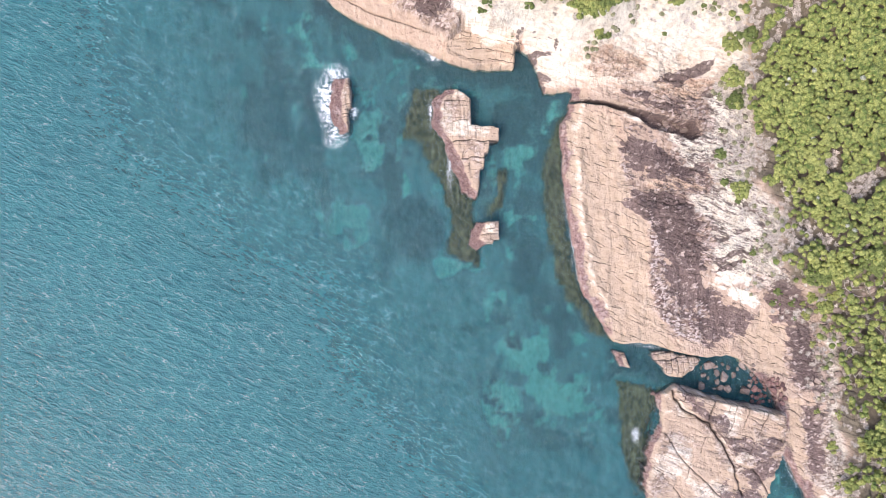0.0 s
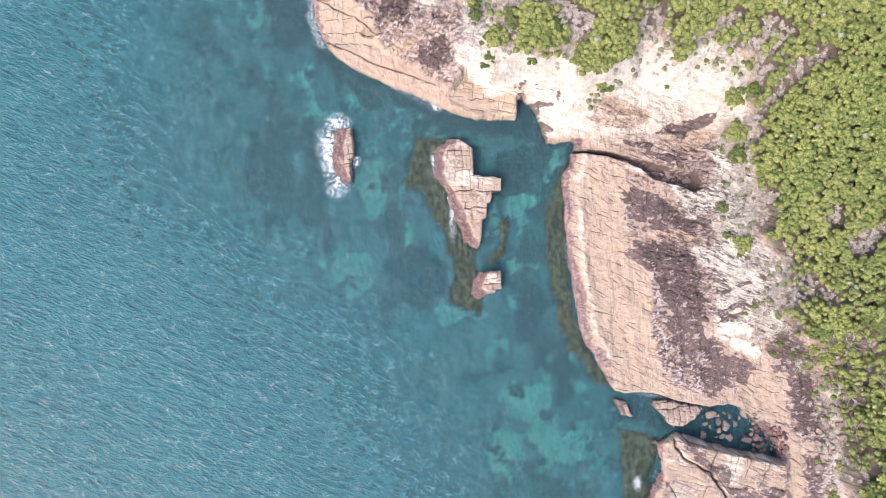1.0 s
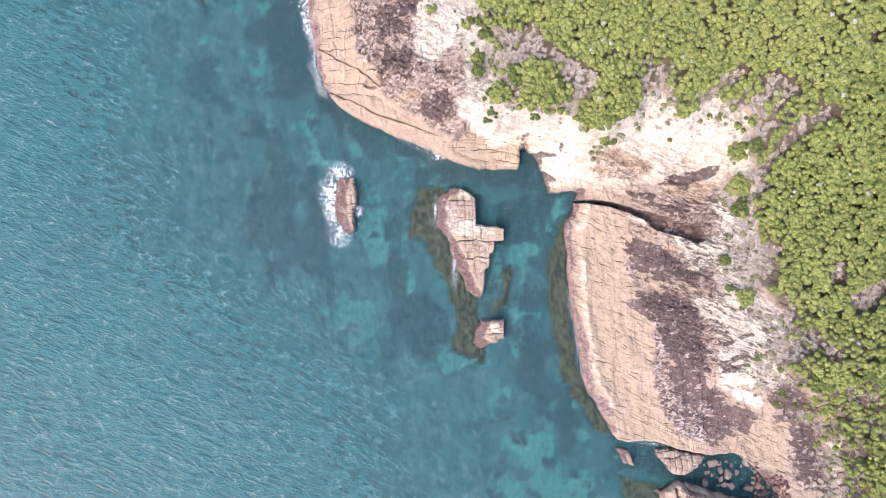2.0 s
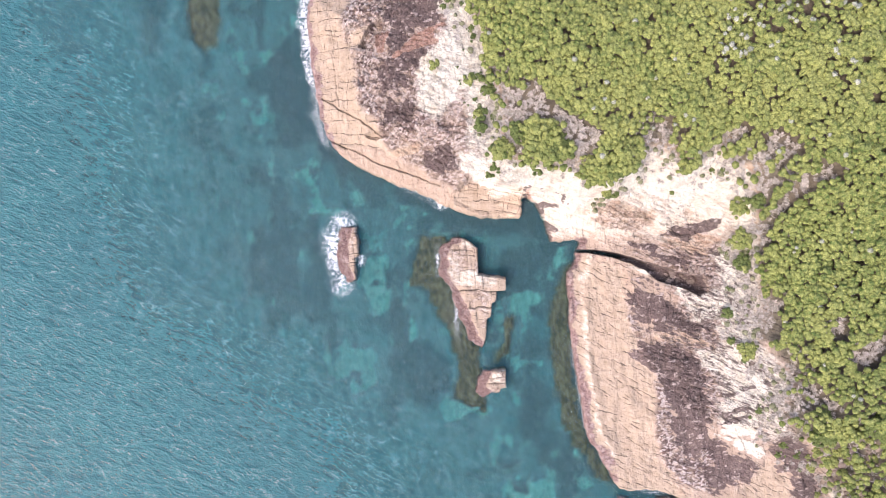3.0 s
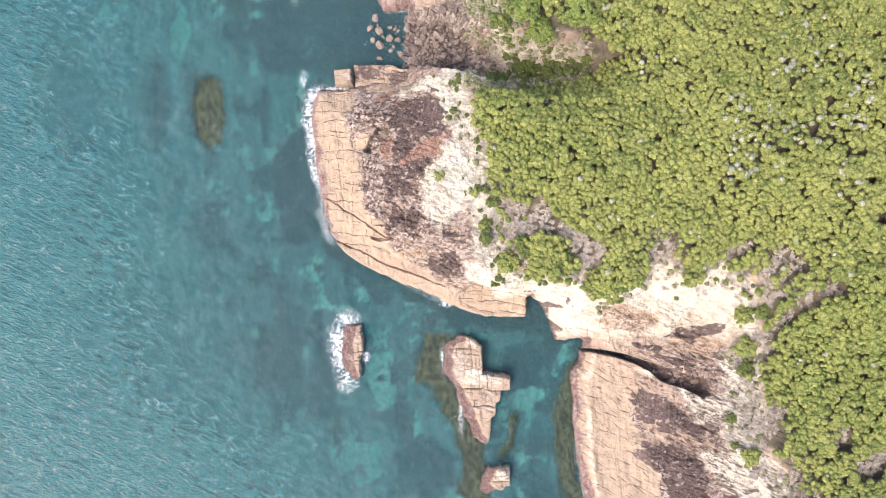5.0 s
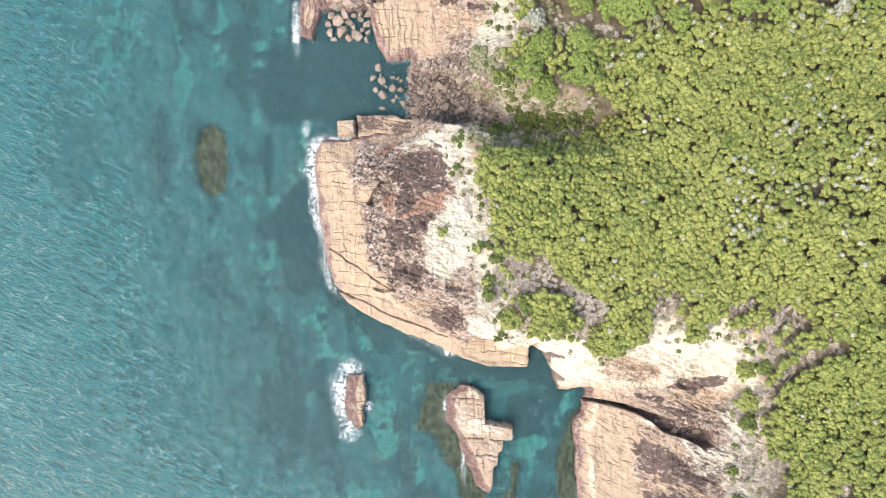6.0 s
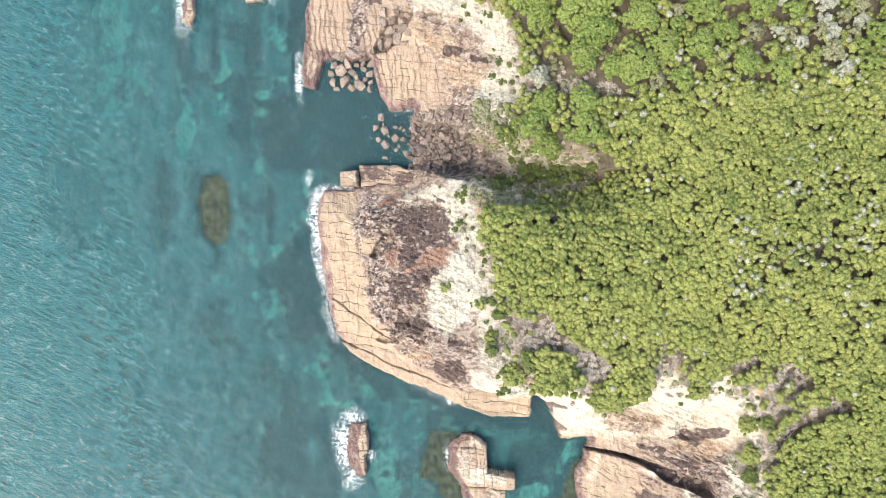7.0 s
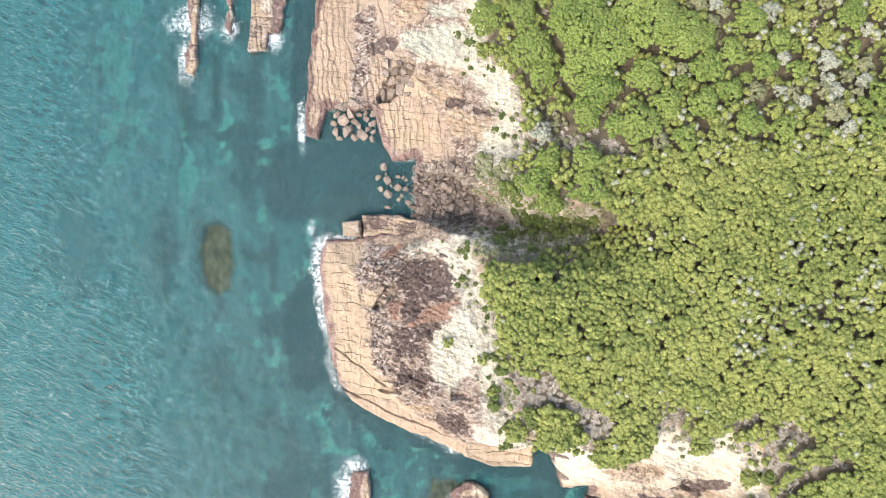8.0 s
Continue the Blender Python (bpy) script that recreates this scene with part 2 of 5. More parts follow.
    crack = calc(t, "MULTIPLY", calc(t, "MAXIMUM", net, slant), solid)
    crack = calc(t, "MAXIMUM", crack, calc(t, "MULTIPLY", calc(t, "MULTIPLY", ramp(t, edge, 0.05, 0.015), shard), 0.65))
    colour = mix(t, crack, colour, (0.06, 0.043, 0.036))
    # dark joints, and shade painted among the beach boulders and in the block hollow
    colour = mix(t, calc(t, "MULTIPLY", ramp(t, mask(t, "joint_shade"), 0.3, 0.75), 0.85), colour, (0.05, 0.036, 0.03))
    t.links.new(colour, p.inputs["Base Color"])
    t.links.new(calc(t, "SUBTRACT", 0.9, calc(t, "MULTIPLY", mask(t, "wet"), 0.35)), p.inputs["Roughness"])
    p.inputs["Specular IOR Level"].default_value = 0.3
    height = calc(t, "ADD", calc(t, "ADD", calc(t, "MULTIPLY", grain, 0.7), streak), calc(t, "ADD", mid, calc(t, "MULTIPLY", fine, 0.6)))
    height = calc(t, "ADD", calc(t, "MULTIPLY", height, calc(t, "SUBTRACT", 1.0, calc(t, "MULTIPLY", even, 0.55))), calc(t, "MULTIPLY", shard, calc(t, "ADD", calc(t, "MULTIPLY", chance, 0.5), calc(t, "MULTIPLY", small, 0.25))))
    bump(t, p, calc(t, "SUBTRACT", height, calc(t, "MULTIPLY", crack, 0.3)), 0.6)
    return m


def boulder_material(name, low, high):
    m, t, p = material(name)
    info = t.nodes.new("ShaderNodeObjectInfo")
    coord = t.nodes.new("ShaderNodeTexCoord")
    fine = speckle(t, coord.outputs["Object"], 3.0)
    colour = mix(t, info.outputs["Random"], low, high)
    colour = mix(t, ramp(t, fine, 0.42, 0.7), colour, [c * 0.45 for c in low])
    t.links.new(colour, p.inputs["Base Color"])
    p.inputs["Roughness"].default_value = 0.9
    bump(t, p, fine, 0.15)
    return m


def leaf_material(name, low, high, depth=0.4):
    m, t, p = material(name)
    where = place(t)
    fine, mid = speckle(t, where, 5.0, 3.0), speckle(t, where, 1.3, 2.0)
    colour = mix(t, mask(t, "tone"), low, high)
    # leaf speckle; its dark end paints the shade of gaps between leaves
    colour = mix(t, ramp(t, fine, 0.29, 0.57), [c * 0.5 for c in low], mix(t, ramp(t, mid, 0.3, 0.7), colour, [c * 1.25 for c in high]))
    t.links.new(colour, p.inputs["Base Color"])
    p.inputs["Roughness"].default_value = 0.65
    p.inputs["Specular IOR Level"].default_value = 0.25
    if depth:
        bump(t, p, fine, depth)
    return m


def plain_material(name, low, high, size, rough=0.9, depth=0.1):
    m, t, p = material(name)
    where = place(t)
    a, b = speckle(t, where, 1.0 / size), speckle(t, where, 7.0 / size)
    colour = mix(t, ramp(t, a, 0.35, 0.65), low, high)
    colour = mix(t, calc(t, "MULTIPLY", ramp(t, b, 0.45, 0.7), 0.6), colour, [c * 0.5 for c in low])
    t.links.new(colour, p.inputs["Base Color"])
    p.inputs["Roughness"].default_value = rough
    bump(t, p, calc(t, "ADD", a, b), depth)
    return m


def seabed_material():
    m, t, p = material("seabed")
    mid, fine = speckle(t, place(t, 92, (2.2, 1, 1)), 0.35, 6.0), speckle(t, place(t, 95, (1.8, 1, 1)), 1.3, 7.0, 0.65)
    sand = mix(t, ramp(t, fine, 0.3, 0.65), (0.11, 0.33, 0.275), (0.24, 0.60, 0.485))
    rubble = mix(t, ramp(t, mid, 0.35, 0.65), (0.065, 0.12, 0.12), (0.13, 0.22, 0.205))
    patchy = calc(t, "ADD", mask(t, "sand"), calc(t, "MULTIPLY", calc(t, "SUBTRACT", mid, 0.5), 2.4))
    colour = mix(t, ramp(t, patchy, 0.25, 0.95), rubble, sand)
    edge = calc(t, "ADD", mask(t, "reef"), calc(t, "MULTIPLY", calc(t, "SUBTRACT", fine, 0.5), 1.6))
    weed = mix(t, ramp(t, fine, 0.35, 0.7), (0.04, 0.036, 0.022), (0.25, 0.195, 0.11))
    slate = mix(t, ramp(t, fine, 0.35, 0.7), (0.022, 0.045, 0.055), (0.075, 0.125, 0.135))
    colour = mix(t, ramp(t, edge, 0.3, 0.85), colour, mix(t, mask(t, "shallow"), slate, weed))
    t.links.new(colour, p.inputs["Base Color"])
    p.inputs["Roughness"].default_value = 0.95
    bump(t, p, fine, 0.3)
    return m


def water_material():
    """Clear sea over its bed: part of the light goes through, part comes back from the turbid water, and the rippled skin shines."""
    m, t, p = material("sea_water")
    t.nodes.remove(p)
    crest = calc(t, "ABSOLUTE", calc(t, "SUBTRACT", speckle(t, place(t, -25, (3.0, 1.0, 1.0)), 0.64, 2.6, 0.5), 0.5))
    chop = calc(t, "ABSOLUTE", calc(t, "SUBTRACT", speckle(t, place(t, -20, (2.6, 1.0, 1.0)), 1.8, 3.0, 0.55), 0.5))
    ripple = speckle(t, place(t, -30, (1.8, 1.0, 1.0)), 3.6, 3.0, 0.6)
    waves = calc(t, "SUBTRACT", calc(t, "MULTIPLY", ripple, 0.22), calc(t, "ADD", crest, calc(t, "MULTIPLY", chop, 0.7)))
    deep_skin = node(t, "ShaderNodeBump", Strength=1.0, Distance=1.5)
    t.links.new(waves, deep_skin.inputs["Height"])
    skin = node(t, "ShaderNodeBump", Strength=1.0, Distance=0.8)
    t.links.new(waves, skin.inputs["Height"])
    broad = speckle(t, place(t), 0.035, 3.0)
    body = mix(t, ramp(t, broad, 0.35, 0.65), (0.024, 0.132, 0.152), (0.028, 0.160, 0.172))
    # wave shading put into the colour: darker troughs, lighter crests
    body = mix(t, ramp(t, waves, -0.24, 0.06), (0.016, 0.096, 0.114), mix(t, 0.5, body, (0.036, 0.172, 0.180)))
    foam = mask(t, "foam")
    web = calc(t, "ABSOLUTE", calc(t, "SUBTRACT", speckle(t, place(t), 0.95, 2.2, 0.55), 0.5))
    mesh_ = calc(t, "ABSOLUTE", calc(t, "SUBTRACT", speckle(t, place(t, 40), 2.0, 1.8, 0.5), 0.5))
    thread = calc(t, "MINIMUM", calc(t, "MULTIPLY", web, 7.0), calc(t, "MULTIPLY", mesh_, 9.0))
    froth = ramp(t, calc(t, "SUBTRACT", calc(t, "ADD", calc(t, "MULTIPLY", foam, 0.24), calc(t, "MULTIPLY", calc(t, "POWER", foam, 8.0), 0.26)), thread), 0.0, 0.09)
    froth = calc(t, "MULTIPLY", froth, ramp(t, foam, 0.08, 0.3), True)
    # white flecks on the crests: small whitecaps, and wave glints painted as colour
    fleck = calc(t, "MULTIPLY", ramp(t, waves, 0.055, 0.09), ramp(t, speckle(t, place(t, -25, (1.6, 1, 1)), 0.5, 5.0, 0.75), 0.46, 0.7))
    froth = calc(t, "MAXIMUM", froth, calc(t, "MULTIPLY", calc(t, "MULTIPLY", fleck, mask(t, "open_sea")), 0.34))
    matt = node(t, "ShaderNodeBsdfDiffuse")
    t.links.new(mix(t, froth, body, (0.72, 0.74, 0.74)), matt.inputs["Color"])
    t.links.new(deep_skin.outputs[0], matt.inputs["Normal"])
    clear = node(t, "ShaderNodeBsdfTransparent", Color=(0.66, 0.87, 0.875, 1))
    below = t.nodes.new("ShaderNodeMixShader")
    t.links.new(calc(t, "MAXIMUM", mask(t, "turbid"), froth), below.inputs[0])
    t.links.new(clear.outputs[0], below.inputs[1])
    t.links.new(matt.outputs[0], below.inputs[2])
    shine = node(t, "ShaderNodeBsdfGlossy", Roughness=0.12)
    t.links.new(skin.outputs[0], shine.inputs["Normal"])
    fresnel = node(t, "ShaderNodeFresnel", IOR=1.34)
    t.links.new(skin.outputs[0], fresnel.inputs["Normal"])
    both = t.nodes.new("ShaderNodeMixShader")
    t.links.new(calc(t, "MULTIPLY", fresnel.outputs[0], calc(t, "SUBTRACT", 1.0, froth)), both.inputs[0])
    t.links.new(below.outputs[0], both.inputs[1])
    t.links.new(shine.outputs[0], both.inputs[2])
    t.links.new(both.outputs[0], t.nodes["Material Output"].inputs["Surface"])
    return m


SANDSTONE = rock_material()
PALE_BOULDER = boulder_material("pale_boulder", (0.23, 0.17, 0.13), (0.37, 0.29, 0.23))
RED_BOULDER = boulder_material("red_boulder", (0.12, 0.06, 0.05), (0.25, 0.145, 0.12))
GREY_BOULDER = boulder_material("grey_boulder", (0.14, 0.105, 0.085), (0.33, 0.255, 0.205))
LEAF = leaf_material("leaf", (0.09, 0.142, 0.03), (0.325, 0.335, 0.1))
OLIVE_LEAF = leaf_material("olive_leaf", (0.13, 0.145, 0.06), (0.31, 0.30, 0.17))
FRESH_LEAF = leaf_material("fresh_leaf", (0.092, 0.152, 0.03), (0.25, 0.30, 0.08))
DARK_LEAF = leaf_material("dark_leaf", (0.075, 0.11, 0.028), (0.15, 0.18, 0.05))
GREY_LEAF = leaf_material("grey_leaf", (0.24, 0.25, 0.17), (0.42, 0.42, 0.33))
DRY_TWIG = leaf_material("dry_twig", (0.36, 0.31, 0.255), (0.58, 0.525, 0.455), 0.0)
BARK = plain_material("bark", (0.14, 0.11, 0.085), (0.24, 0.20, 0.16), 0.4)
DEAD_WOOD = plain_material("dead_wood", (0.42, 0.38, 0.33), (0.56, 0.52, 0.46), 0.4)
LITTER = plain_material("leaf_litter", (0.085, 0.068, 0.045), (0.17, 0.135, 0.09), 1.6)
SEABED = seabed_material()
WATER = water_material()

# ---- the plan: shore and edge of the scrub, north to south ----
SHORE_NORTH = [(-26.6, 144.0), (-28.6, 137.2), (-30.5, 131.5), (-31.4, 124.7), (-32.4, 115.6), (-32.3, 108.7), (-32.0, 104.1), (-29.6, 103.6), (-28.7, 106.8), (-27.8, 109.2),
               (-24.1, 108.9), (-20.7, 108.6), (-18.4, 109.0), (-17.9, 105.2), (-17.0, 101.5), (-14.9, 98.6), (-12.1, 98.6), (-9.8, 99.3), (-10.6, 93.8), (-10.0, 89.0), (-10.4, 85.2), (-20.2, 84.0),
               (-28.3, 83.6), (-29.6, 81.0), (-29.8, 77.5), (-28.9, 71.7), (-28.2, 65.9), (-27.5, 60.1), (-26.4, 55.4), (-24.6, 50.7), (-20.7, 47.9),
               (-13.7, 44.5), (-7.8, 42.2), (-2.0, 39.2), (1.5, 37.5), (6.2, 36.6), (14.9, 36.0), (15.5, 40.2), (16.8, 39.4), (18.4, 36.4), (19.4, 33.4), (20.4, 31.6), (22.8, 31.4), (26.0, 31.6)]
SHORE_SOUTH = [(25.1, 29.4), (23.9, 24.5), (24.2, 16.4), (24.9, 7.1), (26.3, -1.0), (28.6, -9.8), (30.9, -13.8), (35.0, -19.2), (42.5, -20.1), (51.2, -22.0), (58.8, -22.4),
               (64.0, -26.0), (66.0, -27.5), (67.8, -31.5), (68.6, -40.0), (71.0, -45.2), (73.3, -51.2), (76.2, -58.0), (79.7, -66.1)]
FAR_LAND = [(110, -160), (300, -900), (300, -2400), (2400, -2400), (2400, 2400), (250, 2400), (60, 900), (-5, 260)]
SHORE = SHORE_NORTH + SHORE_SOUTH + FAR_LAND
SCRUB_NORTH = [(-1.0, 150), (0.2, 133.5), (2.3, 122.6), (3.1, 116.6), (6.9, 114.5), (8.9, 110.7), (9.6, 105.7), (11.0, 100.7), (7.5, 96.7), (8.0, 92.7), (11.1, 89.1), (17.7, 87.9),
               (23.9, 87.2), (24.0, 83.6), (17.8, 80.6), (7.6, 82.0), (-0.3, 82.3), (1.1, 77.5), (3.1, 72.4), (5.2, 68.4), (5.8, 60.2), (8.3, 55.1), (7.9, 47.9), (11.0, 45.7)]
SCRUB_SOUTH = [(21.7, 44.9), (24.5, 42.2), (29.4, 42.8), (33.4, 44.9), (34.9, 48.2), (38.5, 48.0), (42.6, 45.0), (48.7, 47.6), (53.4, 43.5), (55.2, 38.5), (56.8, 30.6), (57.8, 20.1),
               (57.3, 12.2), (60.5, 8.6), (63.5, 6.0), (61.7, -0.9), (64.3, -5.2), (73.2, -12.5), (76.4, -17.8), (76.9, -27.3), (76.2, -33.6), (78.5, -40.9), (80.1, -48.3), (84, -66)]
SCRUB = SCRUB_NORTH + SCRUB_SOUTH + [(115, -160), (310, -900), (310, -2350), (2350, -2350), (2350, 2350), (280, 2350), (80, 900), (20, 260)]
GULLY = [(-12.0, 92.0), (-3.5, 91.5), (3.3, 88.6), (12.4, 86.4), (24.0, 85.9)]
CLEFT = [(25.3, 30.2), (29.8, 30.1), (34.2, 29.2), (39.6, 27.6), (44.9, 26.0), (49.6, 24.8), (50.2, 22.4), (48.9, 21.6), (46.1, 23.0), (41.3, 24.2), (39.4, 26.1), (36.0, 27.9), (32.5, 29.0), (27.9, 29.8), (25.5, 29.8)]
FISSURES = [[(-24.3, 52.1), (-20.3, 50.8), (-13.5, 47.6), (-6.6, 45.0), (-2.1, 43.0)], [(-25.8, 60.9), (-20.2, 57.5), (-13.4, 53.0)]]
HOLLOWS = [(-14.6, 52.9, 2.4, 0.7, 1.2), (-17.3, 63.2, 0.6, 1.3, 0.7)]
PIT = [(-2.4, 54.6), (1.1, 54.8), (1.2, 53.2), (-2.3, 53.1)]
LEDGE = [(0.1, 39.0), (0.4, 41.5), (3.5, 44.1), (8.0, 43.4), (15.9, 42.1), (15.4, 36.6), (11.4, 36.6), (5.8, 37.1)]
CLIFF_TOP = [(1.3, 44.1), (3.2, 44.2), (7.4, 43.5), (15.5, 42.2), (22.2, 41.4), (26.3, 40.8), (29.5, 40.3)]
WEDGE = [(-15.1, 73.9), (-13.1, 74.5), (-12.6, 72.2), (-14.8, 71.0), (-16.7, 69.0), (-17.8, 69.4)]
BLOCK_HOLLOW = [(-17.7, 111.5), (-14.9, 116.3), (-12.4, 118.3), (-9.2, 118.0), (-11.1, 114.6), (-12.3, 112.7), (-14.9, 110.8), (-17.4, 110.4)]

# ---- the colours of the stone: outlines of stains, bleached banks and even slabs ----
STAIN_POINT = [(-13.3, 78.0), (-9.4, 79.2), (-5.0, 79.8), (-2.9, 77.3), (-1.8, 74.7), (-2.4, 73.2), (-5.5, 71.4), (-8.2, 70.0), (-6.6, 68.8), (-3.4, 70.0), (-2.6, 69.0), (-5.5, 67.2), (-6.3, 64.6), (-8.1, 62.8), (-9.2, 59.9), (-11.5, 58.0), (-13.6, 59.6), (-15.3, 63.3), (-12.5, 66.3), (-13.0, 69.6), (-11.8, 72.8), (-12.9, 75.3)]
STAIN_POINT_FOOT = [(-12.6, 57.8), (-8.1, 58.9), (-6.5, 57.2), (-8.2, 54.4), (-10.9, 55.2), (-13.3, 54.1)]
STAIN_SOUTH = [(-4.7, 48.9), (-1.1, 50.5), (0.5, 49.2), (1.0, 45.8), (-0.5, 44.9), (-4.4, 46.2), (-5.2, 47.7)]
STAIN_BANK = [(41.4, 33.2), (45.0, 35.1), (49.3, 35.7), (52.0, 36.0), (50.6, 33.5), (47.0, 31.8), (45.0, 32.5)]
STAIN_BANK_STREAK = [(38.4, 30.3), (44.9, 28.9), (48.0, 27.7), (43.9, 27.3), (39.5, 28.9)]
STAIN_BANK_SMALL = [(35.2, 32.2), (41.2, 31.1), (40.6, 30.0), (35.7, 30.9)]
STAIN_SLAB_HEAD = [(35.6, 23.9), (42.5, 22.2), (44.7, 19.8), (46.3, 15.8), (48.8, 16.3), (51.4, 15.6), (47.5, 13.5), (41.0, 14.2), (37.7, 15.9), (36.1, 19.9)]
STAIN_SLAB = [(38.9, 11.1), (44.0, 11.9), (46.9, 11.3), (48.9, 8.0), (50.5, 4.1), (51.0, 0.7), (51.9, -3.7), (53.3, -8.5), (50.7, -13.1), (47.3, -12.0), (45.4, -8.5), (44.5, -3.8), (43.7, 0.7), (41.1, 5.2), (37.9, 8.6)]
STAIN_SLAB_FOOT = [(53.3, -8.5), (58.4, -11.3), (61.9, -13.9), (61.3, -17.2), (58.2, -18.5), (53.4, -19.0), (52.0, -15.4)]
STAIN_RAMP = [(64.3, -10.6), (64.8, -3.7), (68.6, -5.1), (72.6, -12.7), (73.9, -18.6), (75.2, -26.5), (73.4, -28.4), (70.2, -23.4), (69.6, -15.2)]
STRIPE_HIGH = [(53.5, 1.3), (57.3, 3.6), (59.2, 3.9), (56.3, 2.1)]
STRIPE_MIDDLE = [(53.4, -2.7), (56.3, -0.3), (59.6, 0.0), (56.6, -1.4), (54.6, -3.2)]
STRIPE_LOW = [(53.5, -4.7), (57.7, -1.7), (59.9, -1.9), (56.3, -4.0)]
STAIN_NORTH = [(-18.8, 122.1), (-14.8, 123.0), (-13.1, 123.2), (-13.9, 120.2), (-18.2, 119.9)]
STAIN_NORTH_SMALL = [(-3.0, 110.8), (0.3, 110.3), (-0.3, 108.8), (-4.1, 109.0)]
STAIN_NORTH_STREAK = [(1.5, 108.9), (7.0, 107.6), (5.5, 106.6), (1.8, 107.4)]
STAIN_FAR_RAMP = [(72.6, -32), (75.5, -31), (76.5, -45), (74.5, -46)]
# darker colour along the notch and down its edge
DARK_NOTCH = [(15.2, 41.9), (22.2, 41.4), (22.0, 40.0), (18.6, 38.8), (20.4, 36), (21.2, 32.8), (20, 31), (18.4, 34), (16.5, 38), (15.2, 39.6)]
VARNISH = [DARK_NOTCH, STAIN_POINT, STAIN_POINT_FOOT, STAIN_SOUTH, STAIN_BANK, STAIN_BANK_STREAK, STAIN_BANK_SMALL, STAIN_SLAB_HEAD, STAIN_SLAB, STAIN_SLAB_FOOT, STAIN_RAMP, STRIPE_HIGH, STRIPE_MIDDLE, STRIPE_LOW, STAIN_NORTH, STAIN_NORTH_SMALL, STAIN_NORTH_STREAK, STAIN_FAR_RAMP]
PALE_POINT = [(-11.1, 82.5), (-5.6, 83.0), (-2.4, 80.9), (1.1, 78.4), (2.2, 75.3), (2.8, 71.2), (5.8, 69.1), (6.1, 64.9), (5.9, 59.7), (2.3, 59.2), (-2.3, 55.1), (-5.5, 58.0), (-6.0, 62.4), (-5.0, 65.6), (-2.4, 68.4), (-1.4, 73.2), (-2.4, 77.3), (-4.5, 79.8), (-11.1, 80.4)]
PALE_BANK = [(1.5, 49.1), (4.6, 49.0), (6.1, 47.1), (8.2, 45.6), (16.6, 44.9), (25.9, 43.5), (36.2, 43.2), (36.4, 41.6), (27.0, 41.2), (15.7, 42.3), (7.5, 43.4), (2.6, 45.0), (1.2, 47.3)]
PALE_BANK_EAST = [(36.7, 45.3), (46.1, 45.2), (51.4, 47.1), (56.2, 43.0), (55.8, 39.7), (49.1, 40.3), (44.4, 38.4), (37.6, 41.4), (27.9, 41.5), (26.8, 43.2)]
PALE_SLAB = [(36.1, 26.8), (39.6, 25.7), (44.5, 22.9), (46.2, 20.3), (47.2, 16.3), (51.9, 16.2), (52.9, 9.6), (48.5, 11.3), (49.0, 7.4), (52.6, 4.1), (53.8, 1.5), (52.8, -0.4), (52.4, -3.7), (55.7, -6.7), (62.3, -6.5), (62.5, 0.0), (64.4, 5.0), (60.6, 9.5), (56.7, 17.2), (54.3, 22.6), (50.4, 22.4), (47.3, 22.9), (42.9, 23.5)]
PALE_RAMP = [(53.0, -6.8), (61.3, -7.8), (64.0, -10.8), (62.5, -12.0), (57.3, -9.0)]
PALE_NORTH = [(-9.1, 118.7), (2.7, 118.4), (7.9, 115.3), (9.1, 111.2), (9.1, 105.9), (8.2, 100.7), (3.9, 96.4), (0.9, 94.5), (2.0, 101.1), (6.2, 105.8), (5.0, 112.6), (1.0, 115.5), (-4.0, 116.5)]
PALE_SCREE = [(78.2, -8), (80, -20), (79, -33), (81, -50), (76.5, -50), (77.0, -32), (76.5, -18)]
PALE_STRIP = [(50.5, 29.5), (56.5, 32.5), (57.5, 26), (56.5, 18), (56, 10.5), (59, 8), (54, 7), (52.5, 11), (53.5, 17.5), (52.5, 24.5)]
BLEACHED = [PALE_STRIP, PALE_POINT, PALE_BANK, PALE_BANK_EAST, PALE_SLAB, PALE_RAMP, PALE_NORTH, PALE_SCREE]
CLAY_LARGE = [(-13.1, 123.2), (-8.6, 124.1), (-2.6, 124.3), (2.5, 122.2), (2.8, 118.7), (0.7, 118.1), (-9.1, 119.2), (-12.3, 120.7)]
CLAY_SMALL = [(-7.5, 128.2), (-2.6, 128.0), (-1.0, 125.3), (-5.8, 125.9)]
CLAY = [CLAY_LARGE, CLAY_SMALL]
OCHRE_BANK = [(43.3, 40.6), (48.6, 39.0), (50.5, 35.7), (52.4, 32.4), (49.7, 29.4), (42.9, 31.4), (39.5, 34.3), (43.5, 37.3)]
OCHRE_BANK_WEST = [(26.0, 41.8), (36.0, 41.5), (41.0, 37.5), (38.0, 35.0), (33.5, 39.0), (27.5, 40.4)]
OCHRE_BAND = [(39.9, 14.0), (45.6, 14.1), (50.0, 12.4), (52.2, 11.0), (47.9, 11.4), (41.0, 12.0)]
OCHRE_BAND_EAST = [(50, 9.5), (57, 10.5), (58, 8.0), (52.5, 6.5)]
OCHRE_POINT = [(-12.3, 50.0), (-5.9, 50.8), (-5.4, 49.6), (-10.6, 48.5), (-12.6, 49.0)]
OCHRE_NORTH = [(-13.6, 131.1), (-7.5, 129.7), (-6.9, 126.5), (-10.3, 124.9), (-13.6, 124.5)]
OCHRE_NORTH_EDGE = [(-9.1, 118.7), (2.7, 117.4), (6.9, 115.3), (5.0, 113.7), (-2.5, 115.1)]
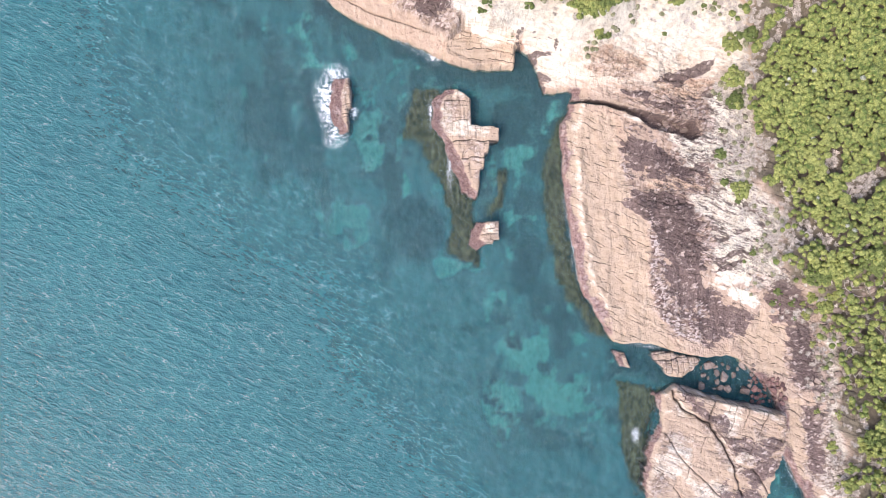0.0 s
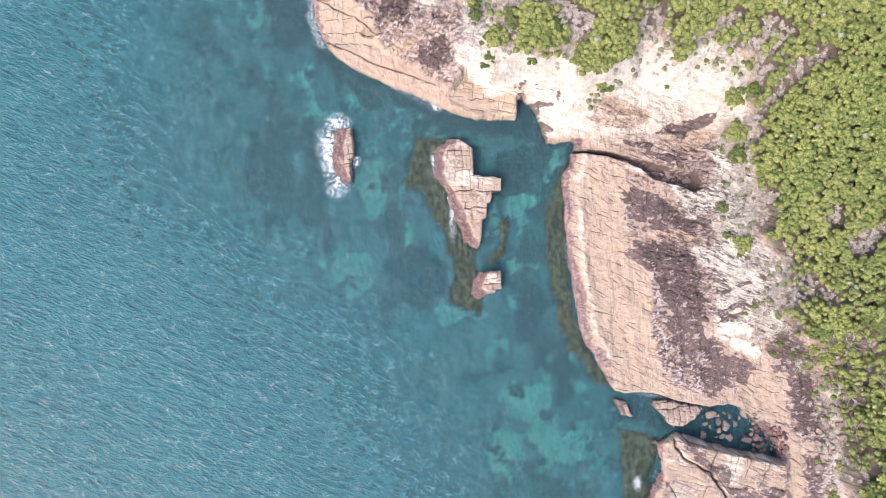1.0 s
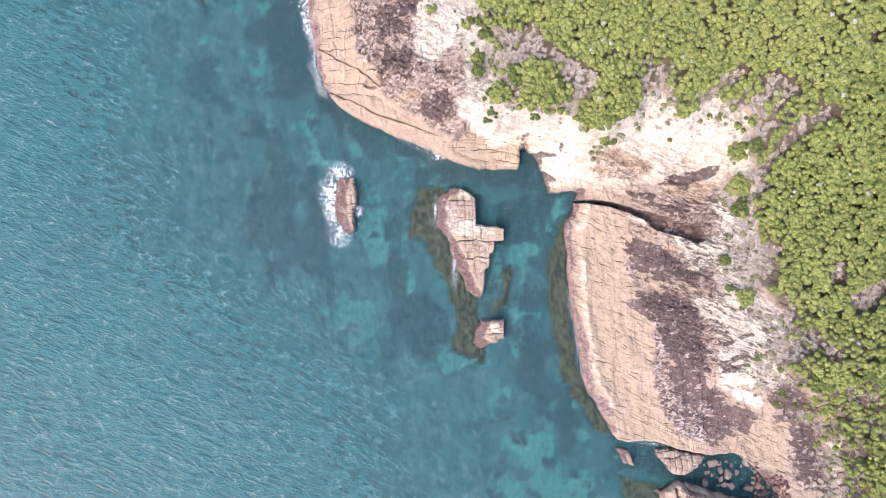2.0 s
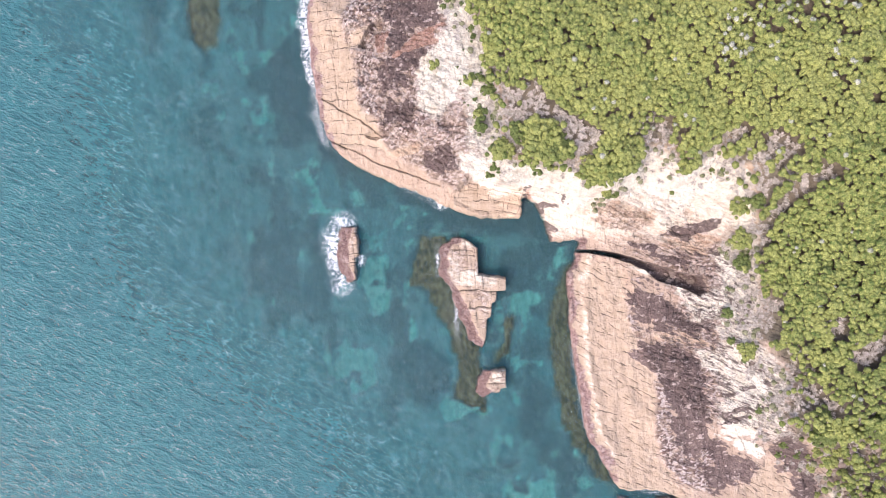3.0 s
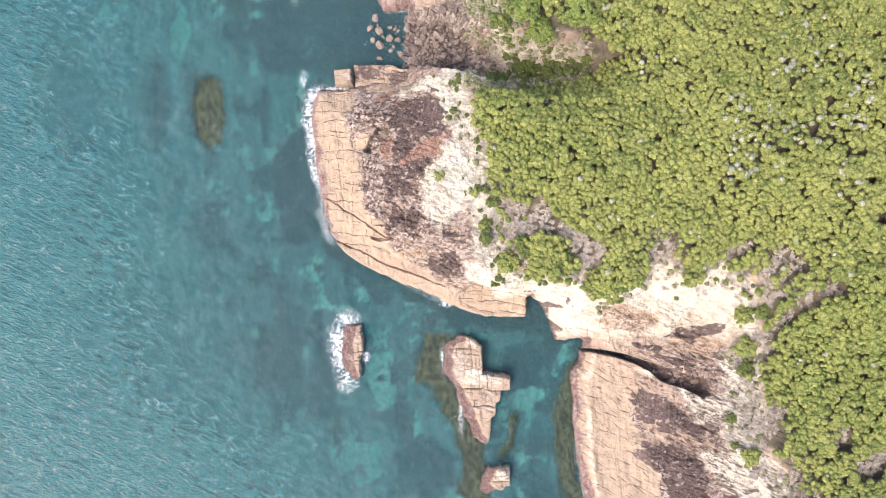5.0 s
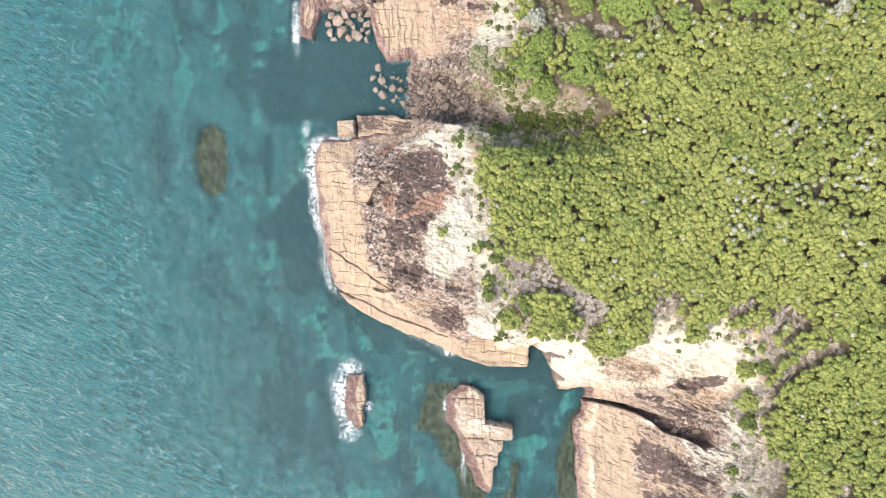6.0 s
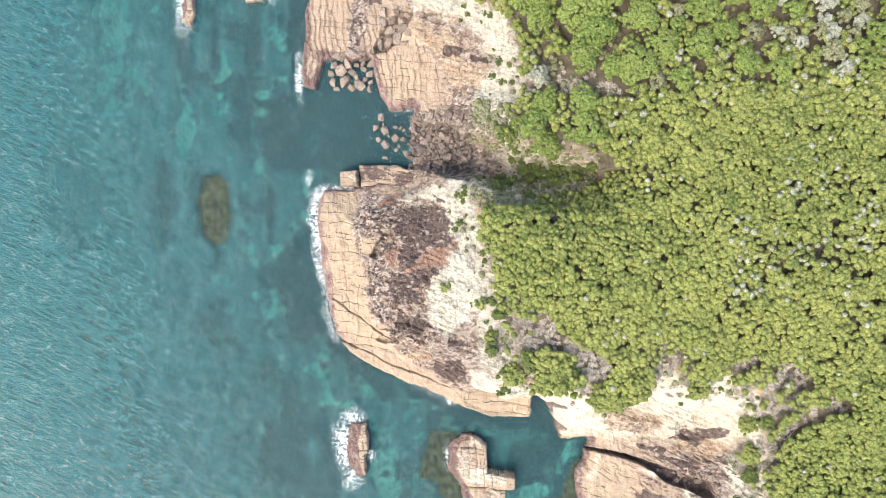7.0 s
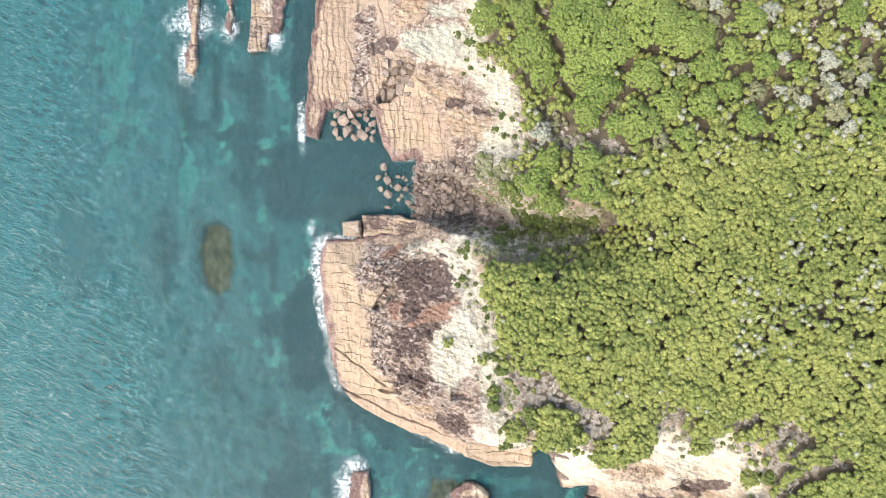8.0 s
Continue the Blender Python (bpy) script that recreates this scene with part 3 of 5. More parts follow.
OCHRE_NORTH_SLOPE = [(-10.8, 115.9), (-2.5, 113.0), (0.8, 107.6), (6.2, 105.8), (5.2, 102.0), (-2.4, 103.6), (-3.6, 108.9), (-11.4, 112.0)]
OCHRE_LEDGE = [(1.2, 45.4), (8, 43.9), (16, 42.8), (16, 42.0), (7, 43.3)]
OCHRE = [OCHRE_BANK, OCHRE_BANK_WEST, OCHRE_BAND, OCHRE_BAND_EAST, OCHRE_POINT, OCHRE_NORTH, OCHRE_NORTH_EDGE, OCHRE_NORTH_SLOPE, OCHRE_LEDGE]
RUST_STREAK = [(-10.9, 66.6), (-7.9, 69.7), (-3.4, 71.4), (0.9, 73.1), (0.3, 72.2), (-2.9, 70.7), (-6.0, 69.4), (-3.2, 69.9), (-2.4, 68.9), (-6.0, 67.5)]
RUST_BLOCK = [(-14.0, 71.0), (-11.4, 71.5), (-12.4, 69.6), (-13.1, 67.9), (-13.7, 67.9)]
RUST_NOTCH = [(15.4, 42.0), (22.0, 41.3), (21.8, 39.9), (15.8, 39.6)]
RUST_EDGE = [(-17.0, 80.2), (-12.2, 82.0), (-13.5, 79.6), (-16.0, 78.6)]
RUST = [RUST_STREAK, RUST_BLOCK, RUST_NOTCH, RUST_EDGE]
EVEN_POINT = [(-30, 83.5), (-20.5, 83.0), (-20.9, 79.4), (-21.4, 76.7), (-21.2, 73.9), (-20.2, 71.0), (-18.8, 67.9), (-18.6, 64.6), (-18.1, 61.5), (-17.1, 57.5), (-14.4, 55.5), (-13.0, 50.5), (-24.5, 51), (-30, 66)]
EVEN_PATCH = [(-20.0, 73.2), (-14.8, 73.5), (-14.0, 74.3), (-16.2, 71.5), (-18.2, 69.5), (-19.5, 70.4)]
EVEN_NORTH = [(-17.2, 110.3), (-8.0, 106.9), (-6.3, 104.4), (-9.2, 99.6), (-13.8, 98.2), (-17.1, 100.6), (-18.2, 105.1)]
EVEN_SLAB = [(25.2, 29.0), (34.5, 26.8), (35.3, 20.3), (35.8, 15.7), (38.9, 8.5), (41.2, 4.0), (41.1, -4.8), (42.3, -11.5), (47.0, -18.4), (51.5, -22.0), (35.0, -20), (27.5, -11.0), (23.5, 9.0)]
EVEN_RAMP = [(59.0, -18.8), (64.2, -12.5), (69.0, -16.5), (70.0, -25.5), (64.0, -25.0)]
EVEN_FAR_RAMP = [(69.4, -30), (72.5, -30), (75.0, -48), (71.0, -48)]
EVEN = [EVEN_POINT, EVEN_PATCH, EVEN_NORTH, EVEN_SLAB, LEDGE, EVEN_RAMP, EVEN_FAR_RAMP]


RUBBLE_POINT = [(-20.5, 82.5), (-12.5, 81.0), (-10, 79.4), (-13.0, 76), (-12.3, 72), (-13.5, 68), (-13, 66), (-15.5, 63), (-13.8, 59), (-12, 57.5), (-6.5, 58), (-2, 55), (-8, 51.5), (-14.4, 54.5), (-17.1, 57.5), (-18.1, 61.5), (-18.8, 67.9),
                (-17.5, 69.2), (-13.2, 74.2), (-21, 73.9), (-21.4, 76.7)]
RUBBLE_SLAB = [(35.3, 20), (38.9, 11), (43.5, 5), (45.4, -8.5), (50.7, -13), (53.4, -8.5), (53.4, -19), (58, -20), (47, -18), (42.3, -11.5), (41.1, -4.8), (41.2, 4), (36, 14)]
RUBBLE_NORTH = [(-22.5, 129), (-18, 130), (-17, 124), (-18.8, 118), (-19.5, 111), (-17, 110.5), (-20.5, 109.5), (-23, 112), (-22, 120)]
RUBBLE_RAMP = [(70, -16), (74, -14), (76, -28), (72, -30), (69, -24)]
RUBBLE_BANK = [(27.5, 38.5), (33, 39.5), (40, 38.0), (41, 35.5), (35, 33.5), (31, 35)]
RUBBLE = [RUBBLE_POINT, RUBBLE_SLAB, RUBBLE_NORTH, RUBBLE_RAMP, RUBBLE_BANK]


def relief(x, y):
    """Height of the mainland, with the masks of its stone."""
    ragged = fbm(x, y, 6, 5, 11) * 0.55 + fbm(x, y, 1.3, 3, 12) * 0.22
    shore = inland(x, y, SHORE) + ragged
    scrub = inland(x, y, SCRUB)
    rim = np.interp(y, [-60, -25, -10, 0, 20, 35, 45, 80, 95, 110, 130], [4, 3.5, 5, 9.3, 8.8, 10, 13.6, 13.2, 11.6, 9.2, 9])
    u = np.clip(shore / (shore + np.maximum(-scrub, 0) + 1e-6), 0, 1)
    u = np.where(shore <= 0, 0, u)
    u = np.clip(u + 0.05 * fbm(x, y, 9, 4, 14) * u * (1 - u) * 4, 0, 1)
    point = np.interp(u, [0, 0.2, 0.30, 0.5, 0.75, 1], [0.0, 0.19, 0.42, 0.75, 0.92, 1])
    dip = np.interp(u, [0, 0.25, 0.64, 0.85, 1], [0.0, 0.14, 0.5, 0.76, 1])
    cliff = np.interp(u, [0, 0.5, 0.78, 1], [0.0, 0.26, 0.5, 1])
    on_point = smooth(22, 8, x) * smooth(38, 46, y) * smooth(103, 90, y)
    on_cliff = smooth(2, 16, x) * smooth(28, 36, y) * smooth(100, 60, y)
    k = dip * (1 - on_cliff) + cliff * on_cliff
    k = k * (1 - on_point) + point * on_point
    z = 0.9 + (rim - 0.9) * k + np.where(scrub > 0, 6.5 * (1 - np.exp(-np.maximum(scrub, 0) / 16)), 0)
    z = z + fbm(x, y, 14, 4, 21) * 0.5 * smooth(4, 14, shore) + fbm(x, y, 3, 4, 22) * 0.22
    bare = smooth(3, 0, scrub)
    even = areas(x, y, EVEN, 0.8, 0.9, seed=150)
    # beds that dip to the sea, broken blocks higher up, and the joints across them
    on_slab = smooth(20, 26, x) * smooth(33, 30, y)
    upper = smooth(3.0, 5.0, z + 0.8 * fbm(x, y, 5, 3, 30)) * bare
    z = z + (0.16 * ribs(x, y, 97, 4, 1.2, 31) + 0.07 * fbm(x, y, 0.6, 3, 37)) * bare + 0.3 * (0.5 - benches(x, y, 97, 3.8, 32)) * smooth(3, 8, shore) * bare * (1 - upper) * (1 - 0.7 * even)
    chance, seam = blocks(x, y, -16, 2.6, 1.1, 33)
    z = z + 0.34 * (0.6 - benches(x, y, 93, 1.25, 38)) * smooth(98, 106, y) * smooth(9, 5, shore) * smooth(0.5, 1.5, shore)
    rubble = areas(x, y, RUBBLE, 0.7, 1.0, seed=340)
    calm = (1 - 0.82 * smooth(9, 3, -scrub)) * (1 - 0.85 * even) + 0.4 * rubble
    step = 0.75
    q = (z + 0.35 * fbm(x, y, 3.5, 4, 36) + 0.12 * fbm(x, y, 0.9, 3, 45)) / step
    level = np.floor(q)
    tread = step * (level + smooth(0.72, 0.98, q - level))
    z = z + upper * (0.35 + 0.5 * calm) * (tread - z)
    z = z + upper * calm * (0.32 * (chance - 0.5) + 0.2 * ribs(x, y, -22, 2.2, 1.0, 34) + 0.2 * fbm(x, y, 1.0, 4, 35) - 0.28 * np.exp(-(seam / 0.14) ** 2) * (chance > 0.35))
    cuts = np.maximum(joints(x, y, 2, 3.0, 0.055, 41, 0.66), joints(x, y, 95, 3.2, 0.055, 42, 0.62)) * (1 - on_slab) * 0.6
    cuts = np.maximum(cuts, np.maximum(joints(x, y, -24, 1.5, 0.05, 43, 0.68), joints(x, y, -33, 2.1, 0.05, 48, 0.72)) * on_slab * (0.3 + 0.6 * upper))
    cuts = cuts * bare * smooth(0.3, 1.5, shore)
    z = z - 0.5 * cuts
    # the raised lip along the slab's foot
    z = z + 0.4 * np.exp(-((shore - 3.4) / 1.1) ** 2) * on_slab * smooth(-14, -8, y)
    for run in FISSURES:
        split = np.exp(-((line_distance(x + 0.5 * ragged, y + 0.5 * ragged, run)) / (0.07 + 0.12 * np.abs(fbm(x, y, 2, 3, 55)))) ** 2)
        z = z - 0.9 * split
        cuts = np.maximum(cuts, 0.6 * split)
    # the flat ledge, the narrow cleft and the gully
    on_ledge = smooth(-0.2, 0.3, inland(x, y, LEDGE) + ragged * 0.5)
    z = z * (1 - on_ledge) + on_ledge * (2.9 + 0.05 * (y - 40) + 0.08 * benches(x, y, -4, 1.9, 35) + 0.05 * ribs(x, y, -4, 4, 0.7, 36) - 0.3 * joints(x, y, -4, 2.6, 0.1, 44, 0.6))
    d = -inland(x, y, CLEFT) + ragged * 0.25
    # the cleft's dark reddish floor, with its shade painted in by the same mask
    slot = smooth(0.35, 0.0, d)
    z = np.minimum(z, np.interp(x, [26, 35, 40, 50], [-0.6, -0.5, 1.2, 2.4]) + 0.3 * fbm(x, y, 1.2, 3, 57) + 16.0 * np.maximum(d, 0))
    north = y - np.interp(x, [p[0] for p in CLIFF_TOP], [p[1] for p in CLIFF_TOP]) + 0.4 * ragged
    bank = np.interp(x, [0, 3, 16, 23, 29], [4.2, 5.6, 7.3, 6.8, 5.8]) + 0.5 * north
    z = z + np.maximum(bank - z, 0) * smooth(-0.15, 0.25, north) * smooth(7.0, 3.0, north) * smooth(0.0, 3.0, x) * smooth(29.5, 25, x)
    z = z - 1.9 * area(x, y, WEDGE, 0.2, 0.25, seed=58) - 1.3 * area(x, y, BLOCK_HOLLOW, 0.25, 0.3, seed=59)
    for cx, cy, rx, ry, deep in HOLLOWS:
        z = z - deep * smooth(1.1, 0.8, np.hypot((x - cx) / rx, (y - cy) / ry) + 0.25 * fbm(x, y, 1.5, 3, 56))
    z = z - 1.2 * smooth(-0.1, 0.15, inland(x, y, PIT))
    d = line_distance(x, y, GULLY) + ragged
    half = np.interp(x, [-12, -4, 2, 10, 24], [5.0, 4.8, 2.6, 1.8, 1.3])
    across = np.interp(x, [p[0] for p in GULLY], [p[1] for p in GULLY])
    floor = np.interp(x, [-12, -4, 4, 14, 24], [0.2, 1.2, 2.2, 2.6, 5.0])
    z = np.minimum(z, floor + np.where(y > across, 3.6, np.interp(x, [0, 7, 14, 24], [5.0, 2.2, 1.7, 1.5])) * np.maximum(d - half, 0) + fbm(x, y, 1.5, 3, 51) * 0.3)
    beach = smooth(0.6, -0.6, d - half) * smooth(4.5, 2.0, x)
    # shade between beach boulders and in the block hollow, put into the joints' dark colour
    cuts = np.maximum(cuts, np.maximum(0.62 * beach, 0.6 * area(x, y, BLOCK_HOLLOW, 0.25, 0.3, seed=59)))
    # the broken edge at the water
    z = np.where(shore > 0, z * smooth(-0.2, 0.9, shore) - 3.0 * smooth(0.5, 0.0, shore), -3.0 + 0 * z)
    masks = {
        "varnish_shade": np.maximum(areas(x, y, VARNISH, 1.5, 1.9, seed=200) * (1 - areas(x, y, RUST, 0.4, 0.5, seed=320)), np.maximum(1.2 * slot, 0.4 * on_slab * upper * (1 - even))) * bare,
        "bleached": np.maximum(np.maximum(np.maximum(0.64 * on_cliff * (1 - even) * (1 - 0.7 * rubble), 1.05 * areas(x, y, BLEACHED, 1.8, 1.6, seed=250)), smooth(7, 1.0, -scrub + 2.5 * fbm(x, y, 6, 3, 62)) * smooth(-14, -2, y) * 0.75), 0.42 * np.exp(-((shore - 3.0) / 0.9) ** 2) * on_slab * smooth(-16, -11, y)) * (1 - slot) * bare,
        "clay": areas(x, y, CLAY, 0.5, 0.8, seed=300),
        "ochre": np.maximum(areas(x, y, OCHRE, 1.0, 1.2, seed=280) * 0.9, 0.72 * on_cliff * smooth(30, 33, y)),
        "rust": areas(x, y, RUST, 0.4, 0.5, seed=320),
        "even": even,
        "broken": np.maximum(upper * 0.75 * (1 - slot) * (1 - 0.5 * on_cliff) * (1 - even), np.maximum(rubble * (1 - 0.95 * even), area(x, y, WEDGE, 0.3, 0.3, seed=58))),
        "gridded": np.maximum(even * (1 - on_slab), 0.6 * smooth(98, 104, y) * smooth(13, 8, shore)),
        "slanted": on_slab,
        "soil": smooth(0.8, 3.0, scrub + 1.2 * fbm(x, y, 2.5, 3, 64)),
        "joint_shade": cuts,
        "wet": smooth(2.9, 0.9, shore + fbm(x, y, 2.5, 3, 61) * 0.9) * smooth(2.6, 1.2, z) * (1 - smooth(-25, -21, x) * smooth(27, 24, x) * smooth(29, 32, y) * smooth(56, 50, y)) * (1 - 0.8 * smooth(-16, -19, y) * smooth(66, 60, x)),
        "scree": np.maximum(smooth(1.5, -0.5, d - half - 1.5) * (0.25 + 0.75 * smooth(4.0, 1.0, x)), 0.75 * smooth(72, 76, x + 4 * fbm(x, y, 5, 4, 63)) * smooth(0, -8, y)) * bare,
    }
    return z, masks, shore, scrub


def link_mesh(name, verts, faces, material_, masks=None, parent=None, flat=False, tone=None):
    """One mesh object from arrays of corners and of equal-sided faces."""
    me = bpy.data.meshes.new(name)
    verts, faces = np.asarray(verts, np.float32), np.asarray(faces, np.int32)
    sides = faces.shape[1]
    me.vertices.add(len(verts))
    me.vertices.foreach_set("co", verts.ravel())
    me.loops.add(faces.size)
    me.loops.foreach_set("vertex_index", faces.ravel())
    me.polygons.add(len(faces))
    me.polygons.foreach_set("loop_start", np.arange(0, faces.size, sides, dtype=np.int32))
    me.polygons.foreach_set("loop_total", np.full(len(faces), sides, np.int32))
    me.polygons.foreach_set("use_smooth", np.full(len(faces), not flat))
    me.update(calc_edges=True)
    for key, values in (masks or {}).items():
        layer = me.attributes.new(key, "FLOAT", "POINT")
        layer.data.foreach_set("value", np.asarray(values, np.float32).ravel())
    me.materials.append(material_)
    ob = new(name, me)
    ob.parent = parent
    return ob


def sheet(xs, ys, keep=None):
    """Corner numbers of the kept cells of a grid, and which corners they use."""
    nx, ny = len(xs), len(ys)
    index = np.arange(nx * ny).reshape(ny, nx)
    quads = np.stack([index[:-1, :-1], index[:-1, 1:], index[1:, 1:], index[1:, :-1]], -1).reshape(-1, 4)
    if keep is not None:
        quads = quads[keep.ravel()[quads].any(1)]
    used = np.unique(quads)
    renumber = np.zeros(nx * ny, np.int64)
    renumber[used] = np.arange(len(used))
    return renumber[quads], used


def stretched(fine_from, fine_to, step, far, grow=1.5):
    """Coordinates with an even step in the middle that widens to the horizon on both sides."""
    mid = np.arange(fine_from, fine_to + step / 2, step)
    out, d = [], step * 2
    v = mid[-1]
    while v < far:
        v, d = v + d, d * grow
        out.append(v)
    low, d, v = [], step * 2, mid[0]
    while v > -far:
        v, d = v - d, d * grow
        low.append(v)
    return np.array(low[::-1] + list(mid) + out)


# ---- mainland: bare stone, and the ground below the scrub ----
gx, gy = np.meshgrid(np.arange(-36, 92, 0.145), np.arange(-66, 146, 0.145))
rough_shore, rough_scrub = inland(gx[::6, ::6], gy[::6, ::6], SHORE), inland(gx[::6, ::6], gy[::6, ::6], SCRUB)
bare_here = np.repeat(np.repeat((rough_shore > -2.2) & (rough_scrub < 5.0), 6, 0), 6, 1)[:gx.shape[0], :gx.shape[1]]
quads, used = sheet(gx[0], gy[:, 0], bare_here)
vx, vy = gx.ravel()[used], gy.ravel()[used]
vx, vy = vx + 0.09 * (lattice(used, used * 0 + 1, 5) - 0.5), vy + 0.09 * (lattice(used, used * 0 + 2, 6) - 0.5)
vz, vm, vshore, _ = relief(vx, vy)
quads = quads[(vshore[quads] > -0.7).any(1)]
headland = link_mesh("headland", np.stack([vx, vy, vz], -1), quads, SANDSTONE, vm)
tagged(headland, "pale pink sandstone headland with dark stains and bleached cliffs", "headland", kind="structure")
sx, sy = np.meshgrid(stretched(-34, 96, 1.2, 2300), stretched(-66, 150, 1.2, 2300))
sz, _, sshore, sscrub = relief(sx, sy)
quads, used = sheet(sx[0], sy[:, 0], (sscrub > 3.0) & (sshore > 3))
ground = link_mesh("ground", np.stack([sx, sy, sz - 0.2 - 1.5 * smooth(11, 7, line_distance(sx, sy, GULLY))], -1).reshape(-1, 3)[used], quads, LITTER)
tagged(ground, "brown leaf litter on the plateau below the scrub", "ground", kind="structure")


# ---- rocks that stand off the shore ----
def rock_mass(name, outline, top, lean, label, category="rock", group="", step=0.16, rag=0.16, crack=(2, 2.2, 96, 1.1), seed=0, foot=(), flank=2.0, stain=0.5, steps=0.3, blots=(), part_of=None, slant=0.0, trench=()):
    """A block of bedded sandstone on an outline: top height, its fall (east, north) per metre, the angles and gaps of its joints,
    and the low wet flank of that width along the line of its foot."""
    ox, oy = np.array([p[0] for p in outline]), np.array([p[1] for p in outline])
    x, y = np.meshgrid(np.arange(ox.min() - 1.5, ox.max() + 1.5, step), np.arange(oy.min() - 1.5, oy.max() + 1.5, step))
    ragged = fbm(x, y, 1.6, 4, 71 + seed) * rag
    if foot:
        ragged = ragged * (1 + 2.2 * smooth(flank, 0, line_distance(x, y, list(foot))))
    d = inland(x, y, outline) + ragged
    cx, cy = ox.mean(), oy.mean()
    z = top + lean[0] * (x - cx) + lean[1] * (y - cy) + fbm(x, y, 2.5, 4, 72 + seed) * 0.22
    chance, seam = blocks(x, y, crack[2], crack[1], crack[3], 73 + seed, 0.12)
    z = z + steps * (chance - 0.5) - 0.22 * np.exp(-(seam / 0.09) ** 2) * (chance > 0.3) + 0.12 * ribs(x, y, crack[2], 4, 0.6, 80 + seed)
    cuts = joints(x, y, crack[0], crack[1] * 1.3, 0.1, 74 + seed, 0.3)
    if trench:
        split = np.exp(-(line_distance(x + 0.6 * ragged, y + 0.6 * ragged, list(trench)) / 0.22) ** 2)
        cuts = np.maximum(cuts, split)
        z = z - 0.5 * split
    z = z - 0.5 * cuts
    low = np.zeros(x.shape)
    if foot:
        rough = fbm(x, y, 1.2, 4, 81 + seed)
        low = smooth(flank, flank * 0.55, line_distance(x, y, list(foot)) + 0.5 * fbm(x, y, 2.5, 3, 82 + seed))
        z = z * (1 - low) + low * (0.38 + 0.25 * rough + 0.15 * line_distance(x, y, list(foot)))
    z = np.maximum(z, 0.2)
    z = z * smooth(-0.12, 0.25, d) - 2.6 * smooth(0.06, -0.25, d)
    masks = {"wet": np.maximum(low, smooth(0.7, 0.3, z + 0.3 * fbm(x, y, 1.2, 3, 77 + seed))),
             "varnish_shade": smooth(0.75 - stain, 1.1 - stain, fbm(x, y, 5, 3, 78 + seed)) * stain * (1 - low) if not blots else patches(x, y, blots, 0.6, 84 + seed, 3, 0.2, 1.5), "bleached": smooth(-0.3, 0.6, fbm(x, y, 4, 3, 79 + seed)) * 0.5 * (1 - low), "even": 0.7 * (1 - low), "gridded": (0.0 if slant else 0.55) * (1 - low), "slanted": slant * (1 - low), "broken": 0.5 * smooth(-0.2, 0.5, fbm(x, y, 3, 3, 83 + seed)) * (1 - low), "joint_shade": np.maximum(cuts, 0.75 * np.exp(-(seam / 0.11) ** 2) * (chance > 0.42)) * (1 - low)}
    quads, used = sheet(x[0], y[:, 0], d > -0.5)
    ob = link_mesh(name, (np.stack([x, y, z], -1).reshape(-1, 3) - (cx, cy, 0))[used], quads, SANDSTONE, {k: v.ravel()[used] for k, v in masks.items()})
    ob.location = (cx, cy, 0)
    if part_of:
        ob.parent = part_of
        ob.location = Vector((cx, cy, 0)) - part_of.location
        return tagged(ob, label)
    return tagged(ob, label, category, group)


rock_mass("island_rock", [(-22.5, 35.0), (-19.1, 35.0), (-18.8, 32.1), (-18.6, 28.9), (-19.2, 28.6), (-19.2, 24.0), (-21.0, 23.7), (-22.5, 26.3), (-23.3, 30.9)], 1.3, (0.28, 0.0),
          "narrow red sandstone rock awash with white foam", group="rocks off the shore", seed=1, foot=[(-22.0, 36.0), (-23.3, 30.9), (-22.5, 26.3), (-21, 23)], flank=2.9)
rock_mass("island_rock", [(0.1, 32.6), (2.9, 32.8), (5.6, 30.6), (5.7, 25.3), (11.5, 24.6), (11.3, 22.0), (9.5, 21.7), (9.3, 19.6), (8.6, 19.4), (8.3, 16.3), (7.7, 16.1), (7.4, 12.3), (6.6, 9.8), (4.2, 11.7),
                          (1.9, 17.0), (0.2, 21.6), (-2.4, 25.1), (-2.4, 29.8)], 1.9, (0.16, 0.03), "long tan sandstone rock with a red wet foot", group="rocks off the shore", seed=2,
          foot=[(0.1, 33.0), (-2.4, 29.8), (-2.4, 25.1), (0.2, 21.6), (1.9, 17), (4.2, 11.7), (6.6, 9.6)], flank=2.5, crack=(3, 3.0, 93, 1.6), stain=0.05)
rock_mass("island_rock", [(6.8, 5.7), (11.5, 5.7), (11.6, 1.9), (10.4, 1.8), (10.3, 1.0), (9.0, 0.9), (6.9, 0.1), (5.5, 1.2), (5.7, 3.9)], 1.7, (0.1, 0.05), "small tan sandstone rock with a red wet foot",
          group="rocks off the shore", seed=3, foot=[(6.8, 6.2), (5.7, 3.9), (5.5, 1.2), (6.9, 0)], flank=2.9, stain=0.1)
rock_mass("rock_ridge", [(-54.6, 146), (-53.4, 135.9), (-53.7, 128.0), (-54.1, 123.4), (-53.9, 118.9), (-54.8, 115.6), (-56.7, 116.8), (-56.9, 120.0), (-55.5, 123.4), (-55.9, 129.1), (-55.6, 146)],
          0.8, (0.2, 0.0), "thin red rock ridge washed by foam", group="ridges off the shore", seed=4, foot=[(-55.9, 146), (-55.9, 129), (-56.9, 118)], flank=1.3)
rock_mass("rock_ridge", [(-48.0, 146), (-46.7, 144), (-46.9, 129.1), (-47.2, 124.0), (-48.4, 124.6), (-48.1, 130.3)], 0.5, (0.2, 0.0), "thin wet rock ridge just above the sea",
          group="ridges off the shore", seed=5, foot=[(-48, 146), (-48.2, 124)], flank=1.0)
